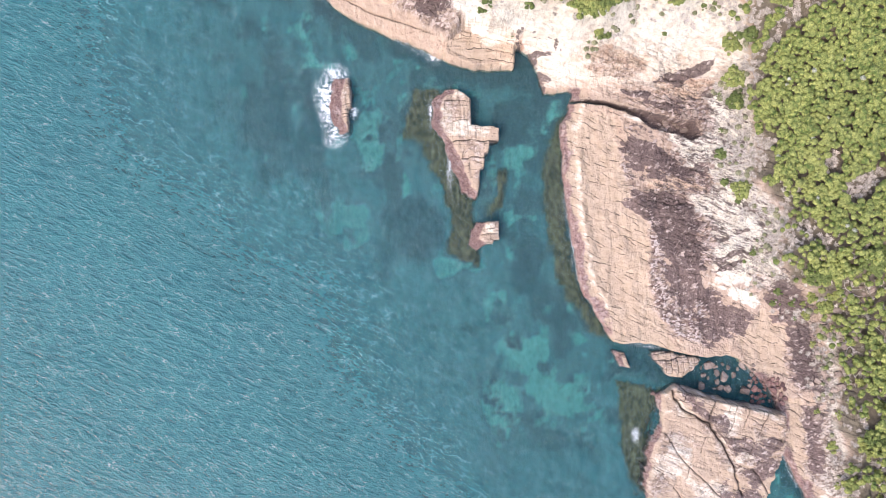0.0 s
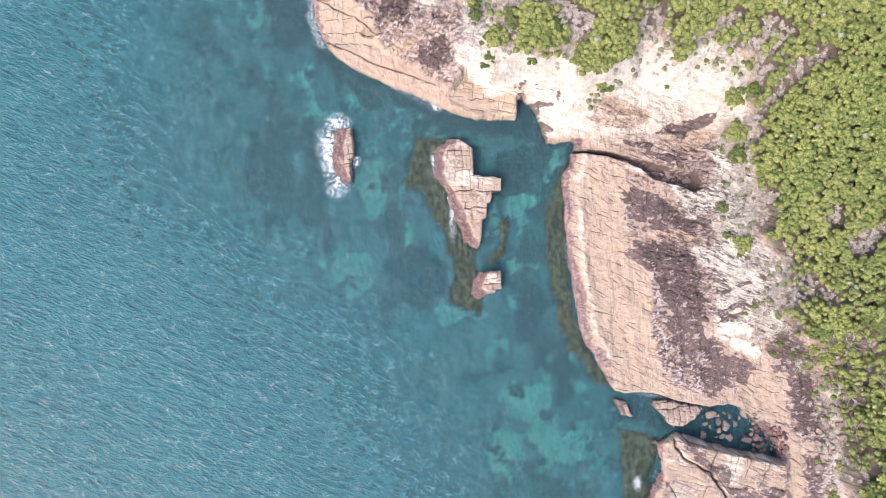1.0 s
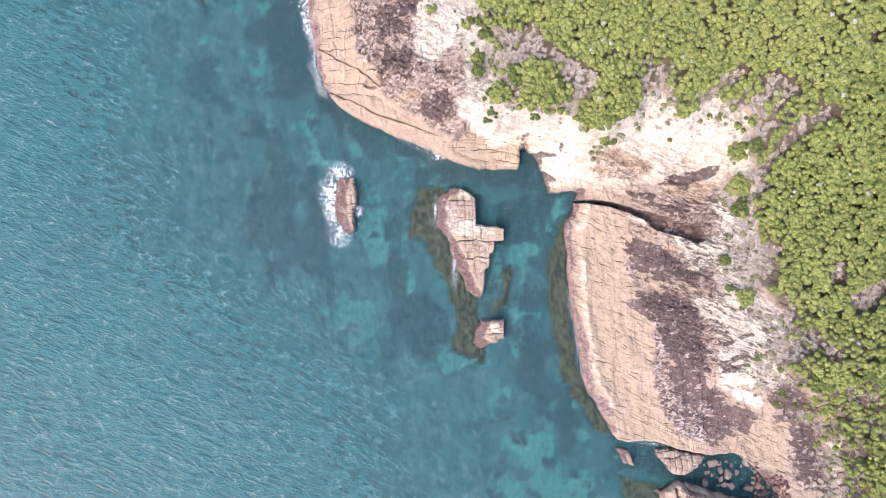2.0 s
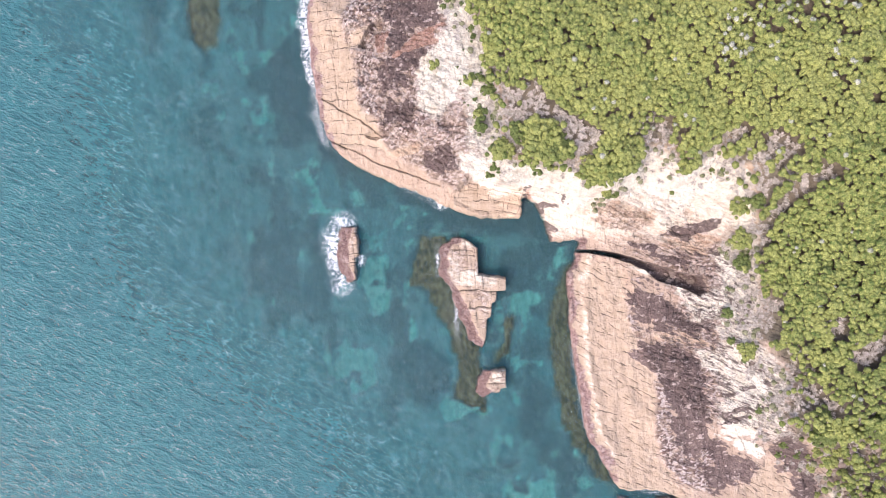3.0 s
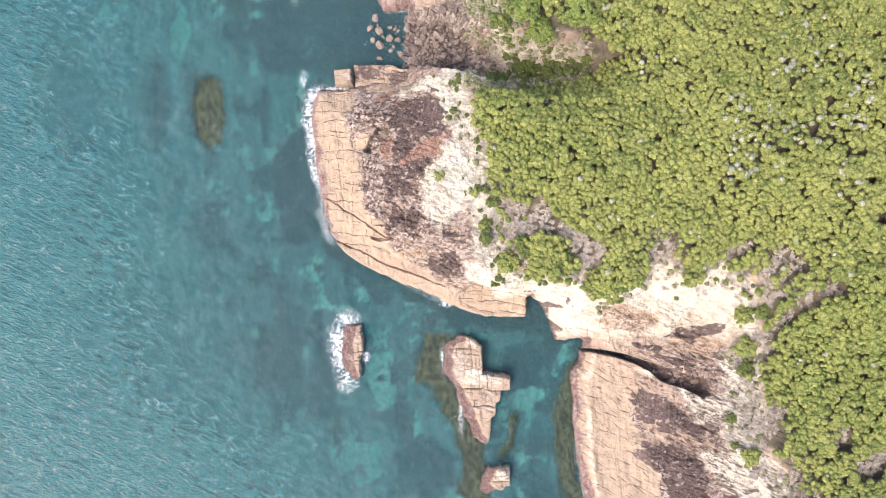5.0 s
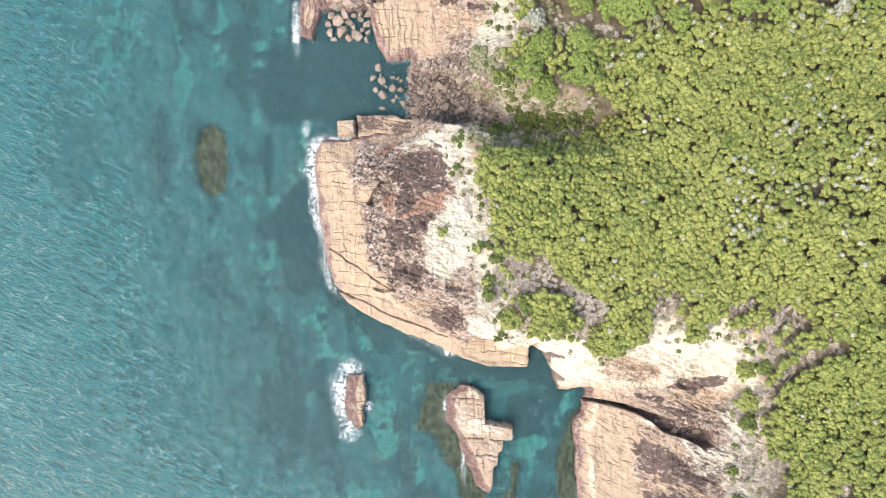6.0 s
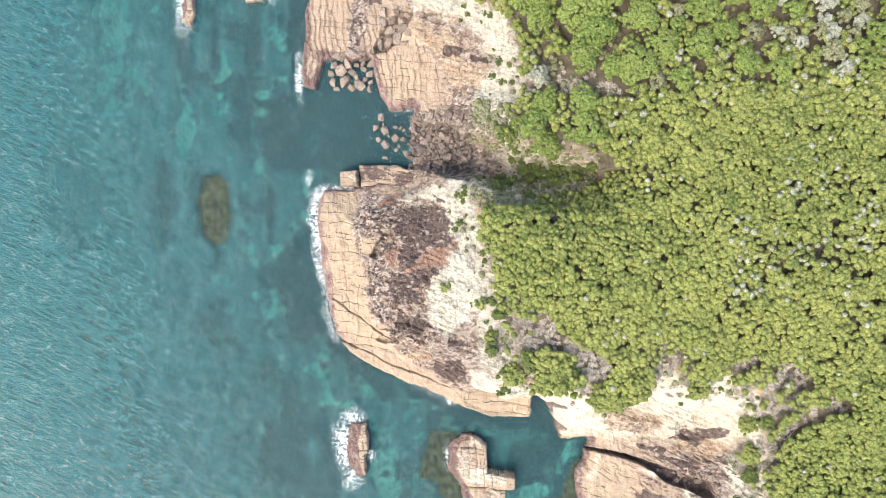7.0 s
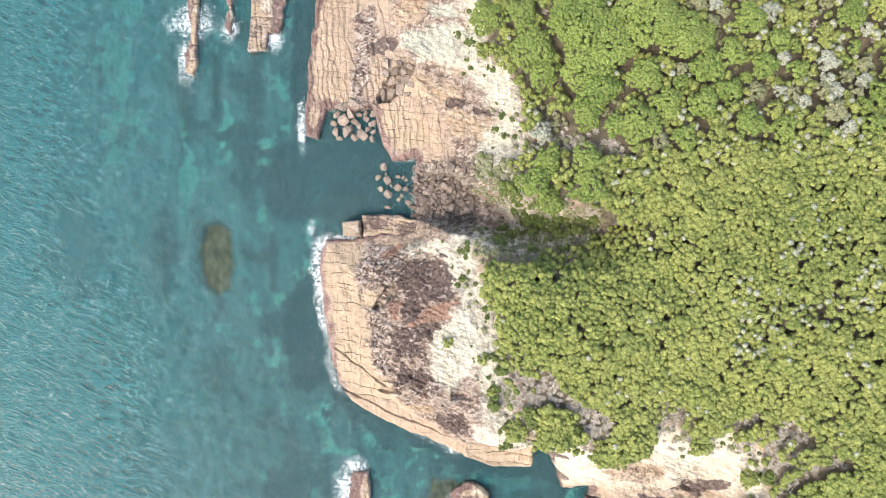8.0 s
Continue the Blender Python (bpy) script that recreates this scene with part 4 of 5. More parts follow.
rock_mass("rock_ridge", [(-42.0, 146), (-36.0, 146), (-36.3, 129.2), (-37.1, 124.7), (-39.4, 124.6), (-40.1, 121.0), (-43.8, 120.9), (-43.3, 126.9)], 1.3, (0.02, 0.0),
          "broad pinkish rock ridge of upright beds", group="ridges off the shore", seed=6, crack=(2, 4.0, 93, 0.8), foot=[(-36.3, 146), (-36.6, 129), (-37.2, 124)], flank=2.4, steps=0.6)
rock_mass("rock_block", [(-24.5, 86.5), (-20.9, 86.8), (-20.6, 83.6), (-24.3, 83.6)], 2.9, (0.05, 0.02), "square tan sandstone block at the water's edge", seed=7, rag=0.08, crack=(30, 9, 120, 5), stain=0, steps=0.05)
rock_mass("rock_ledge", [(-20.6, 87.9), (-13.8, 88.0), (-8.6, 86.7), (-9.7, 84.0), (-14.9, 82.8), (-20.4, 83.4)], 1.5, (0.03, 0.06), "low reddish rock ledge below the cliff", seed=8, crack=(-4, 4, -4, 0.9), blots=[(-17.5, 86, 4, 2.2), (-11.5, 85.5, 4, 2)])
outcrop = rock_mass("rock_outcrop", [(41.0, -64.0), (41.2, -51.2), (41.6, -45.4), (41.6, -41.7), (42.6, -38.3), (44.5, -36.0), (44.2, -33.1), (43.3, -29.7), (45.1, -29.1), (47.3, -27.8), (51.9, -29.1), (58.8, -30.8), (63.4, -32.0), (69.1, -33.1),
                           (69.7, -36.0), (68.9, -41.7), (67.0, -46.5), (65.2, -52.2), (60.0, -64.0)], 1.9, (0.03, 0.02), "tan sandstone outcrop split by dark diagonal joints", seed=9, crack=(-52, 6.0, -14, 3.0), step=0.2, rag=0.35,
          foot=[(39.8, -64), (39.8, -51.2), (40.0, -45.2), (41.0, -40.6), (42.8, -35.3), (42.7, -30.3)], flank=2.6, steps=0.18, blots=[(64, -44, 5, 4), (60, -54, 6, 7), (55, -60, 7, 6)], slant=0.5, trench=[(46.6, -28.6), (46.9, -30.2), (49.3, -32.9), (53.8, -35.3), (56.5, -39.2), (58.8, -43.8), (60.5, -50)])
upper_slab = rock_mass("upper_slab", [(47.0, -28.0), (51.2, -29.2), (58.0, -30.9), (68.2, -33.1), (68.8, -35.5), (68.0, -41.1), (61.4, -44.5), (59.2, -43.4), (56.9, -38.9), (54.1, -34.9), (49.6, -32.6), (47.3, -29.8)], 3.6, (0.02, 0.09),
          "dark-streaked slab of jointed sandstone on the outcrop", seed=12, crack=(70, 3.4, -13, 1.7), stain=0.7, steps=0.5, part_of=outcrop, slant=1.0)
rock_mass("rock_ledge", [(41.9, -20.6), (49.5, -21.8), (52.8, -22.6), (50.6, -25.2), (49.0, -26.6), (46.6, -26.0), (44.0, -23.4)], 1.0, (0.02, -0.03), "low pale rock ledge in the channel", seed=10, rag=0.5, stain=0)
rock_mass("rock_ledge", [(34.8, -21.0), (37.2, -21.2), (38.3, -24.3), (36.4, -24.2)], 0.8, (0, 0), "small reddish rock in the channel mouth", seed=11, foot=[(34.8, -21), (36.4, -24.5)], flank=1.4)

# ---- sea bed and sea ----
REEF_SOUTH = [(-10.4, 3.0, 4.5, 7.0), (14.5, 27.0, 5.0, 5.5), (-6.0, 27.0, 3.0, 6.5), (-37.0, 23.7, 6.5, 10.0), (-27.0, 22.5, 4.2, 8.8), (-24.7, 10.8, 1.4, 4.7), (-11.1, 13.1, 2.4, 5.9),
              (11.3, 36.6, 11.8, 4.7), (17.3, -3.4, 2.9, 8.2), (-33.1, 55.8, 3.6, 6.0)]
REEF_NORTH = [(-19, 93.5, 9.0, 5.0), (-36, 94, 6.0, 9.0), (-34, 66, 4.0, 10.0), (-61.1, 80.8, 2.8, 9.4), (-39.3, 79.7, 1.6, 7.1), (-56.8, 111.2, 1.8, 6.9), (-50.8, 114.7, 1.4, 8.1), (-42.6, 113.6, 2.1, 6.9), (-43.4, 105.3, 3.5, 1.9),
              (-81.8, 80.7, 7.2, 10.7), (-31.4, 98.5, 3.5, 4.6), (-34, 118, 1.5, 14)]
SAND = [(12.5, -33.0, 5.8, 6.5), (24.5, -32.0, 7.3, 5.5), (17.0, -22.0, 5.0, 4.0), (-9.3, 13.1, 2.3, 3.6), (14.6, 19.0, 2.6, 4.0), (-35.9, 16.7, 1.6, 7.1), (-33.0, 29.7, 1.4, 5.9), (1.9, -3.4, 4.7, 1.6), (-49.8, 105.5, 1.6, 5.8),
        (-41.0, 98.0, 2.3, 3.5), (-57.5, 97.3, 1.7, 10.5), (-15.8, 22.6, 2.9, 4.7), (-21.7, 6.0, 4.7, 4.8), (-71.4, 117.0, 4.7, 13.9)]
FOAM = [(-30.0, 79.6, 1.2, 3), (-29.6, 73, 0.9, 3), (-23.6, 30.5, 2.3, 5.2), (-22.4, 23.2, 2.0, 2.4), (-22.4, 36.0, 2.4, 1.6), (-18.2, 28.0, 0.7, 1.0),
        (-1.6, 40.2, 1.6, 1.6), (-2.6, 28.0, 0.4, 3.0), (1.4, 17.4, 0.5, 4.0), (-55.3, 126.8, 4.2, 3.0), (-56.4, 118.8, 1.6, 4.0), (-38.6, 123.4, 1.8, 2.2), (-47.8, 125.2, 1.6, 2.2),
        (-33.0, 106.0, 0.8, 5.0), (-31.0, 85.2, 0.7, 1.6), (39.6, -38.2, 0.8, 1.4)]


REEF_ISLE = [(-6.0, 32.7), (1.6, 33.2), (3.0, 28.6), (3.0, 25.6), (3.5, 21.6), (6.0, 15.7), (7.4, 11.6), (6.1, 7.5), (7.1, 4.0), (7.5, 0.5), (7.7, -1.8), (6.9, -3.6), (3.4, -2.1), (1.6, -0.7), (1.6, 5.2), (1.0, 9.9), (-0.7, 13.4),
             (-3.0, 16.9), (-4.2, 21.6), (-8.3, 23.3), (-7.1, 27.4)]
REEF_STRIP = [(11.0, 16.3), (13.0, 16.9), (13.6, 14.5), (12.2, 8.7), (9.8, 5.2), (9.0, 6.9), (10.4, 12.2)]
REEF_FRINGE = [(25.2, 29.3), (24.5, 23.5), (24.3, 16.5), (25.0, 10.6), (25.1, 4.8), (26.2, -1.1), (28.6, -8.1), (32.1, -13.9), (34.4, -18.6), (30.5, -17.4), (27.6, -12.7), (23.5, -6.9), (22.3, 0.1), (20.8, 6.0), (21.1, 13.0), (20.6, 17.6), (22.3, 23.5)]
REEF_OUTCROP = [(35.2, -26.7), (45.1, -29.1), (43.6, -32.6), (43.0, -37.3), (42.4, -44.3), (42.6, -50.1), (39.2, -48.9), (36.9, -41.9), (36.3, -34.9)]
REEF_OVAL = [(-53.6, 85.5), (-50.7, 86.5), (-47.8, 84.4), (-47.3, 78.6), (-48.1, 72.7), (-50.8, 71.3), (-53.4, 73.8), (-54.2, 79.7)]
WEED_ISLE = [(-10.1, 11.1), (-5.4, 12.2), (0.5, 7.5), (1.6, 0.5), (-3.1, -1.8), (-7.7, -1.3), (-10.1, 5.2)]
CHANNEL = [(34, -21), (45, -22), (52, -22.5), (60, -22.5), (67, -26.5), (67, -32), (58, -30.5), (47, -27.5), (36, -26)]
POOL = [(-30.6, 108.9), (-25.6, 109.5), (-18.0, 109.7), (-13.9, 98.4), (-10.0, 92.8), (-10.6, 87.1), (-20.9, 86.6), (-25.6, 85.0), (-29.3, 87.7), (-30.5, 95.0), (-31.8, 100.8)]


def sea_depth(x, y):
    shore = -inland(x, y, SHORE)
    shallow = areas(x, y, [REEF_ISLE, REEF_STRIP, REEF_FRINGE, REEF_OUTCROP, REEF_OVAL], 0.35, 0.8, 80, 410)
    weed = np.maximum(areas(x, y, [WEED_ISLE, CHANNEL], 1.0, 1.6, 80, 430), 0.8 * areas(x, y, [POOL], 1.5, 1.5, 0, 440))
    reef = np.maximum(patches(x, y, REEF_SOUTH, 0.55, 81, 4), patches(x, y, REEF_NORTH, 0.4, 82, 4)) * 0.85
    reef = np.maximum(np.maximum(reef, shallow), weed)
    reef = np.maximum(reef, smooth(2.6, 0.9, shore + fbm(x, y, 4, 4, 83) * 2.0) * 0.9)
    reef = np.maximum(reef, smooth(0.12, 0.45, fbm(x, y, 5, 5, 84)) * smooth(48, 20, shore) * 0.75)
    sand = np.maximum(patches(x, y, SAND, 0.7, 85, 4), smooth(0.3, 0.6, fbm(x, y, 3.2, 4, 104)) * smooth(35, 15, shore) * 0.7) * (1 - reef)
    depth = 1.2 + 5.5 * smooth(-10, 95, shore + 5 * fbm(x, y, 20, 3, 86)) - 0.5 * reef - 0.8 * shallow
    return depth, reef, sand, shore, shallow


bx, by = np.meshgrid(stretched(-104, 86, 0.7, 2400), stretched(-66, 146, 0.7, 2400))
depth, reef, sand, _, shoal = sea_depth(bx, by)
bz = -np.maximum(depth, 0.4) + fbm(bx, by, 2.5, 4, 87) * 0.25
quads, used = sheet(bx[0], by[:, 0])
tagged(link_mesh("seabed", np.stack([bx, by, bz], -1).reshape(-1, 3), quads, SEABED, {"reef": reef, "sand": sand, "shallow": shoal}), "sandy sea bed with dark weedy reefs", "sea bed", kind="structure")
wx, wy = np.meshgrid(stretched(-104, 86, 0.5, 2400), stretched(-66, 146, 0.5, 2400))
depth, reef, sand, shore, shallow = sea_depth(wx, wy)
near = smooth(140, 100, np.hypot(wx + 10, wy - 40))
swell = (fbm(wx * 0.85 + wy * 0.5, (wy * 0.85 - wx * 0.5) * 0.5, 2.2, 2, 91) * 0.02 + fbm(wx, wy, 11, 2, 92) * 0.02) * near * (0.35 + 0.65 * smooth(0, 30, shore))
foam = np.zeros(wx.shape)
for cx, cy, rx, ry in FOAM:
    foam = np.maximum(foam, smooth(2.1, 0.1, np.hypot((wx - cx) / rx, (wy - cy) / ry) + 0.3 * fbm(wx, wy, 2, 3, 93)))
foam = np.maximum(foam, smooth(2.4, 0.3, shore + 0.9 * fbm(wx, wy, 2.4, 4, 94)) * smooth(49, 53, wy) * smooth(85, 83, wy) * smooth(-19, -22, wx) * (0.7 + 0.22 * smooth(58, 70, wy)))
foam = np.maximum(foam, smooth(0.9, 0.0, shore + 0.6 * fbm(wx, wy, 4, 3, 101)) * 0.5 * smooth(0.1, 0.6, fbm(wx, wy, 9, 2, 102)))
turbid = 0.41 + 0.45 * np.clip((depth - 0.8) / 5.2, 0, 1) - 0.26 * shallow - 0.26 * reef * smooth(62, 34, shore) - 0.12 * sand
quads, used = sheet(wx[0], wy[:, 0], shore > -9)
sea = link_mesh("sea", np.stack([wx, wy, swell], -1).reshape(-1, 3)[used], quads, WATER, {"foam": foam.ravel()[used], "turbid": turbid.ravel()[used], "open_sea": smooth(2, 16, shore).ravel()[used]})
tagged(sea, "clear teal sea with small wind waves and patches of foam", "sea", kind="structure")


# ---- scrub ----
rng = np.random.default_rng(7)


def strew(x0, x1, y0, y1, gap, seed):
    r = np.random.default_rng(seed)
    x, y = np.meshgrid(np.arange(x0, x1, gap), np.arange(y0, y1, gap * 0.87))
    x = x + (np.arange(x.shape[0]) % 2)[:, None] * gap / 2
    return (x + r.uniform(-0.36, 0.36, x.shape) * gap).ravel(), (y + r.uniform(-0.36, 0.36, y.shape) * gap).ravel()


def puff(seed, rings=3, around=8, sprays=12):
    """One rounded leaf clump of radius 1: a lumpy dome with leaf sprays that break its outline. Corners and triangles."""
    r = np.random.default_rng(seed)
    waves = [(r.normal(0, 1, 3) * 3.2, r.uniform(0, 6.28)) for _ in range(5)]
    tilt = np.linspace(0.0, 1.95, rings + 1)[1:]
    a = np.arange(around) / around * 6.2832
    dome = [(0.0, 0.0, 1.0)]
    for k, b in enumerate(tilt):
        dome += [(math.sin(b) * math.cos(v + 0.3 * k), math.sin(b) * math.sin(v + 0.3 * k), math.cos(b)) for v in a]
    dome = np.array(dome)
    lump = sum(np.sin(dome @ q + ph) for q, ph in waves) / 5
    dome = dome * (0.88 + 0.3 * lump)[:, None]
    tris = [(0, 1 + k, 1 + (k + 1) % around) for k in range(around)]
    for ring in range(rings - 1):
        base = 1 + ring * around
        for k in range(around):
            n = (k + 1) % around
            tris += [(base + k, base + around + k, base + around + n), (base + k, base + around + n, base + n)]
    at = dome[r.integers(0, 1 + around * 2, sprays)] * 1.0
    out = at / np.linalg.norm(at, axis=1)[:, None] + r.normal(0, 0.6, (sprays, 3))
    side = np.cross(out, r.normal(0, 1, (sprays, 3)))
    side *= (r.uniform(0.09, 0.19, sprays) / np.linalg.norm(side, axis=1))[:, None]
    up = np.cross(out, side)
    up *= (r.uniform(0.16, 0.3, sprays) / np.linalg.norm(up, axis=1))[:, None]
    cards = np.stack([at - side, at + up, at + side, at - up], 1).reshape(-1, 3)
    first = len(dome) + np.arange(sprays) * 4
    cut = np.concatenate([np.stack([first, first + 1, first + 2], 1), np.stack([first, first + 2, first + 3], 1)])
    verts = np.concatenate([dome, cards])
    return verts * (1, 1, 0.62), np.concatenate([np.array(tris), cut])


def twigs(seed, count=60):
    """A bare dry bush of radius 1: crooked twigs that spread from the middle."""
    r = np.random.default_rng(seed)
    verts, tris = [], []
    for _ in range(count):
        a, lift = r.uniform(0, 6.28), r.uniform(0.1, 1.1)
        tip = np.array([math.cos(a) * math.cos(lift), math.sin(a) * math.cos(lift), 0.75 * math.sin(lift)]) * r.uniform(0.6, 1.05)
        start = tip * r.uniform(0.0, 0.45) + r.normal(0, 0.08, 3)
        bend = (start + tip) / 2 + r.normal(0, 0.12, 3)
        side = np.cross(tip, r.normal(0, 1, 3))
        side *= r.uniform(0.04, 0.09) / np.linalg.norm(side)
        n = len(verts)
        verts += [start - side, start + side, bend - side * 0.8, bend + side * 0.8, tip]
        tris += [(n, n + 1, n + 3), (n, n + 3, n + 2), (n + 2, n + 3, n + 4)]
    return np.array(verts), np.array(tris)


def gather(protos, where, radius, tone, squash=1.0):
    """Many clumps as one set of corners, triangles and tones."""
    verts, faces, tones, base = [], [], [], 0
    for i, (px, py, pz) in enumerate(where):
        v, f = protos[i % len(protos)]
        a = rng.uniform(0, 6.283)
        c, s = math.cos(a) * radius[i], math.sin(a) * radius[i]
        verts.append(np.column_stack([v[:, 0] * c - v[:, 1] * s + px, v[:, 0] * s + v[:, 1] * c + py, v[:, 2] * radius[i] * squash + pz]))
        faces.append(f + base)
        tones.append(np.full(len(v), tone[i]))
        base += len(v)
    return np.concatenate(verts), np.concatenate(faces), {"tone": np.concatenate(tones)}


PUFFS = [puff(100 + k) for k in range(16)]
TWIGS = [twigs(140 + k) for k in range(8)]


def limb(points, radii, sides=7):
    """A tapered, bent branch: corners and quads."""
    verts, quads = [], []
    for k, (p, r) in enumerate(zip(points, radii)):
        for a in range(sides):
            verts.append((p[0] + r * math.cos(a / sides * 6.2832), p[1] + r * math.sin(a / sides * 6.2832), p[2]))
        if k:
            for a in range(sides):
                b = (a + 1) % sides
                quads.append(((k - 1) * sides + a, (k - 1) * sides + b, k * sides + b, k * sides + a))
    return verts, quads


def woody(name, x, y, z, radius, height, leaf, seed, label, category, group, clump=0.5):
    """A tree or shrub: a forked trunk, and a domed crown of many leaf clumps."""
    r = np.random.default_rng(seed)
    thing = new(name)
    thing.location = (x, y, z)
    verts, quads = limb([(0, 0, -0.3), (0.1, 0.05, height * 0.35), (0.15, -0.05, height * 0.7)], [0.09 + 0.05 * radius, 0.07 + 0.035 * radius, 0.05])
    for k in range(5):
        a = k * 1.2566 + r.uniform(-0.4, 0.4)
        reach = radius * r.uniform(0.45, 0.75)
        v, q = limb([(0.08, 0.03, height * 0.3), (math.cos(a) * reach * 0.5, math.sin(a) * reach * 0.5, height * 0.55), (math.cos(a) * reach, math.sin(a) * reach, height * 0.78)],
                    [0.05 + 0.025 * radius, 0.04 + 0.015 * radius, 0.02], 5)
        quads += [tuple(i + len(verts) for i in face) for face in q]
        verts += v
    trunk = link_mesh("trunk", verts, quads, BARK, parent=thing)
    count = max(9, int(3.6 * (radius / clump) ** 2))
    a, d = r.uniform(0, 6.283, count), np.sqrt(r.uniform(0, 1, count))
    lobes = 1 + 0.16 * np.sin(a * 3 + r.uniform(0, 6)) + 0.1 * np.sin(a * 5 + r.uniform(0, 6))
    px, py = np.cos(a) * d * radius * lobes * 0.92, np.sin(a) * d * radius * lobes * 0.92
    pz = height * (0.5 + 0.5 * np.sqrt(np.maximum(0, 1 - d * d * 0.85))) + r.normal(0, 0.12 * clump, count)
    v, f, m = gather(PUFFS, np.column_stack([px, py, pz - clump * 0.5]), r.uniform(0.7, 1.2, count) * clump, np.clip(r.normal(0.5, 0.2) + r.normal(0, 0.16, count), 0, 1))
    link_mesh("crown", v, f, leaf, m, parent=thing, flat=False)
    return tagged(thing, label, category, group)


SHRUBS = [(-3.2, 64.1, 1.0), (6.7, 59.5, 1.3), (3.2, 61.3, 0.9), (5.6, 53.1, 1.4), (4.9, 54.9, 1.0), (7.2, 44.2, 0.7), (9.3, 48.4, 2.1), (12.3, 51.4, 2.2), (15.4, 49.8, 3.1), (19.0, 48.6, 2.7), (27.0, 44.0, 2.7),
          (30.1, 45.5, 2.5), (24.9, 45.5, 1.9), (53.0, 18.3, 1.1), (29.6, 41.2, 0.9), (31.4, 41.0, 0.7), (53.8, 38.3, 1.9), (56.4, 39.4, 1.5), (54.8, 32.3, 2.1), (55.3, 28.0, 1.7), (42.1, 45.3, 1.5), (15.7, 44.9, 0.9),
          (56.4, 11.4, 1.9), (70.1, -4.3, 2.6), (73.4, -3.2, 2.4), (78.9, -2.1, 2.9), (84.1, 0.1, 2.9), (82.6, -17.8, 1.8), (85.4, -25.1, 2.2), (83.7, -36.9, 2.5), (86.5, -31.3, 2.0), (68.5, 0.1, 1.6), (3.3, 118.4, 1.5)]
TREES = [(11.5, 117.5, 4.2), (13.5, 113.1, 3.2), (20.1, 120.6, 5.4), (25.0, 117.7, 5.1), (20.6, 113.8, 4.7), (22.6, 110.0, 4.1), (32.4, 120.8, 5.1), (37.2, 118.4, 4.3), (40.6, 118.6, 2.5), (30.9, 111.8, 3.3),
         (41.6, 113.5, 3.1), (21.0, 105.3, 3.0), (26.0, 103.2, 2.4), (29.9, 103.4, 3.6), (13.5, 102.2, 2.0), (14.3, 97.2, 2.6), (20.9, 97.4, 2.8), (12.1, 93.2, 3.0), (15.1, 90.2, 2.6), (21.1, 92.6, 3.4),
         (17.6, 122.5, 3.9), (28.9, 123.6, 3.9), (3.7, 123.2, 3.4), (9.5, 123.3, 2.8), (45.5, 115.6, 2.5), (34.5, 106.9, 2.9), (40.8, 106.9, 2.7), (48.3, 121.3, 2.9)]


def heights(rows):
    return relief(np.array([r[0] for r in rows]), np.array([r[1] for r in rows]))[0]


# more small trees, scattered where the plateau opens in the north-east
more = np.random.default_rng(77)
for _ in range(900):
    x, y, r = more.uniform(33, 84), more.uniform(100, 128), more.uniform(1.0, 2.6)
    if len(TREES) < 105 and y > 100 + 0.1 * (x - 40) and all(math.hypot(x - a, y - b) > (r + c) * 0.86 for a, b, c in TREES):
        TREES.append((x, y, r))
SMALL_TREES = [(FRESH_LEAF, "small round-topped green tree in the scrub"), (OLIVE_LEAF, "small olive-green tree in the scrub"), (GREY_LEAF, "small grey-leaved tree in the scrub"), (LEAF, "small yellow-green tree in the scrub")]
for k, ((x, y, r), z) in enumerate(zip(TREES, heights(TREES))):
    big = r > 3
    leaf, label = (FRESH_LEAF, "broad round-topped coastal tree with dense green leaves") if big else SMALL_TREES[k % 4] if r < 2.2 else SMALL_TREES[0]
    woody("tree", x, y, z, r, 2.6 + 0.62 * r, leaf, 300 + k, label, "tree", "trees of the plateau", 0.42)
for k, ((x, y, r), z) in enumerate(zip(SHRUBS, heights(SHRUBS))):
    woody("shrub", x, y, z, r, 0.7 + 0.5 * r, DARK_LEAF if k % 2 else LEAF, 400 + k, "wide dark green shrub at the scrub's edge" if r > 1.8 else "low green shrub on bare rock", "shrub", "shrubs on the slopes", 0.42)

# strays: low shrubs on the bare edge, on the gully's walls and on the scree
def strays(count, fits, small, large, leaf, seed, label, group):
    r = np.random.default_rng(seed)
    x, y = r.uniform(-6, 88, count * 60), r.uniform(-50, 128, count * 60)
    z, _, shore, scrub = relief(x, y)
    ok = np.flatnonzero(fits(x, y, z, shore, scrub))[:count]
    kinds = [None] * 5
    for n, i in enumerate(ok):
        size = small + (large - small) * r.uniform(0, 1) ** 1.7
        k = n % 5
        if kinds[k] is None:
            kinds[k] = woody("shrub", x[i], y[i], z[i], 1.0, 1.0, leaf, seed + k, label, "shrub", group, 0.38)
            kinds[k].scale = (size, size, size)
        else:
            ob = copy_thing(kinds[k], pose(x[i], y[i], z[i], 0, 0, r.uniform(0, 360)))
            ob.scale = (size, size, size)


strays(110, lambda x, y, z, shore, scrub: (scrub < 0.2) & (scrub > -4.5) & (z > 3.5) & (y > -14) & (fbm(x, y, 6, 2, 88) > -0.1), 0.2, 0.85, DARK_LEAF, 600, "low dark green shrub at the cliff's edge", "shrubs of the cliff edge")
strays(70, lambda x, y, z, shore, scrub: (line_distance(x, y, GULLY) < 6) & (x > 5) & (z > 2.4) & (scrub < 1.5), 0.5, 1.5, DARK_LEAF, 610, "dark green shrub on the gully's wall", "shrubs of the gully")
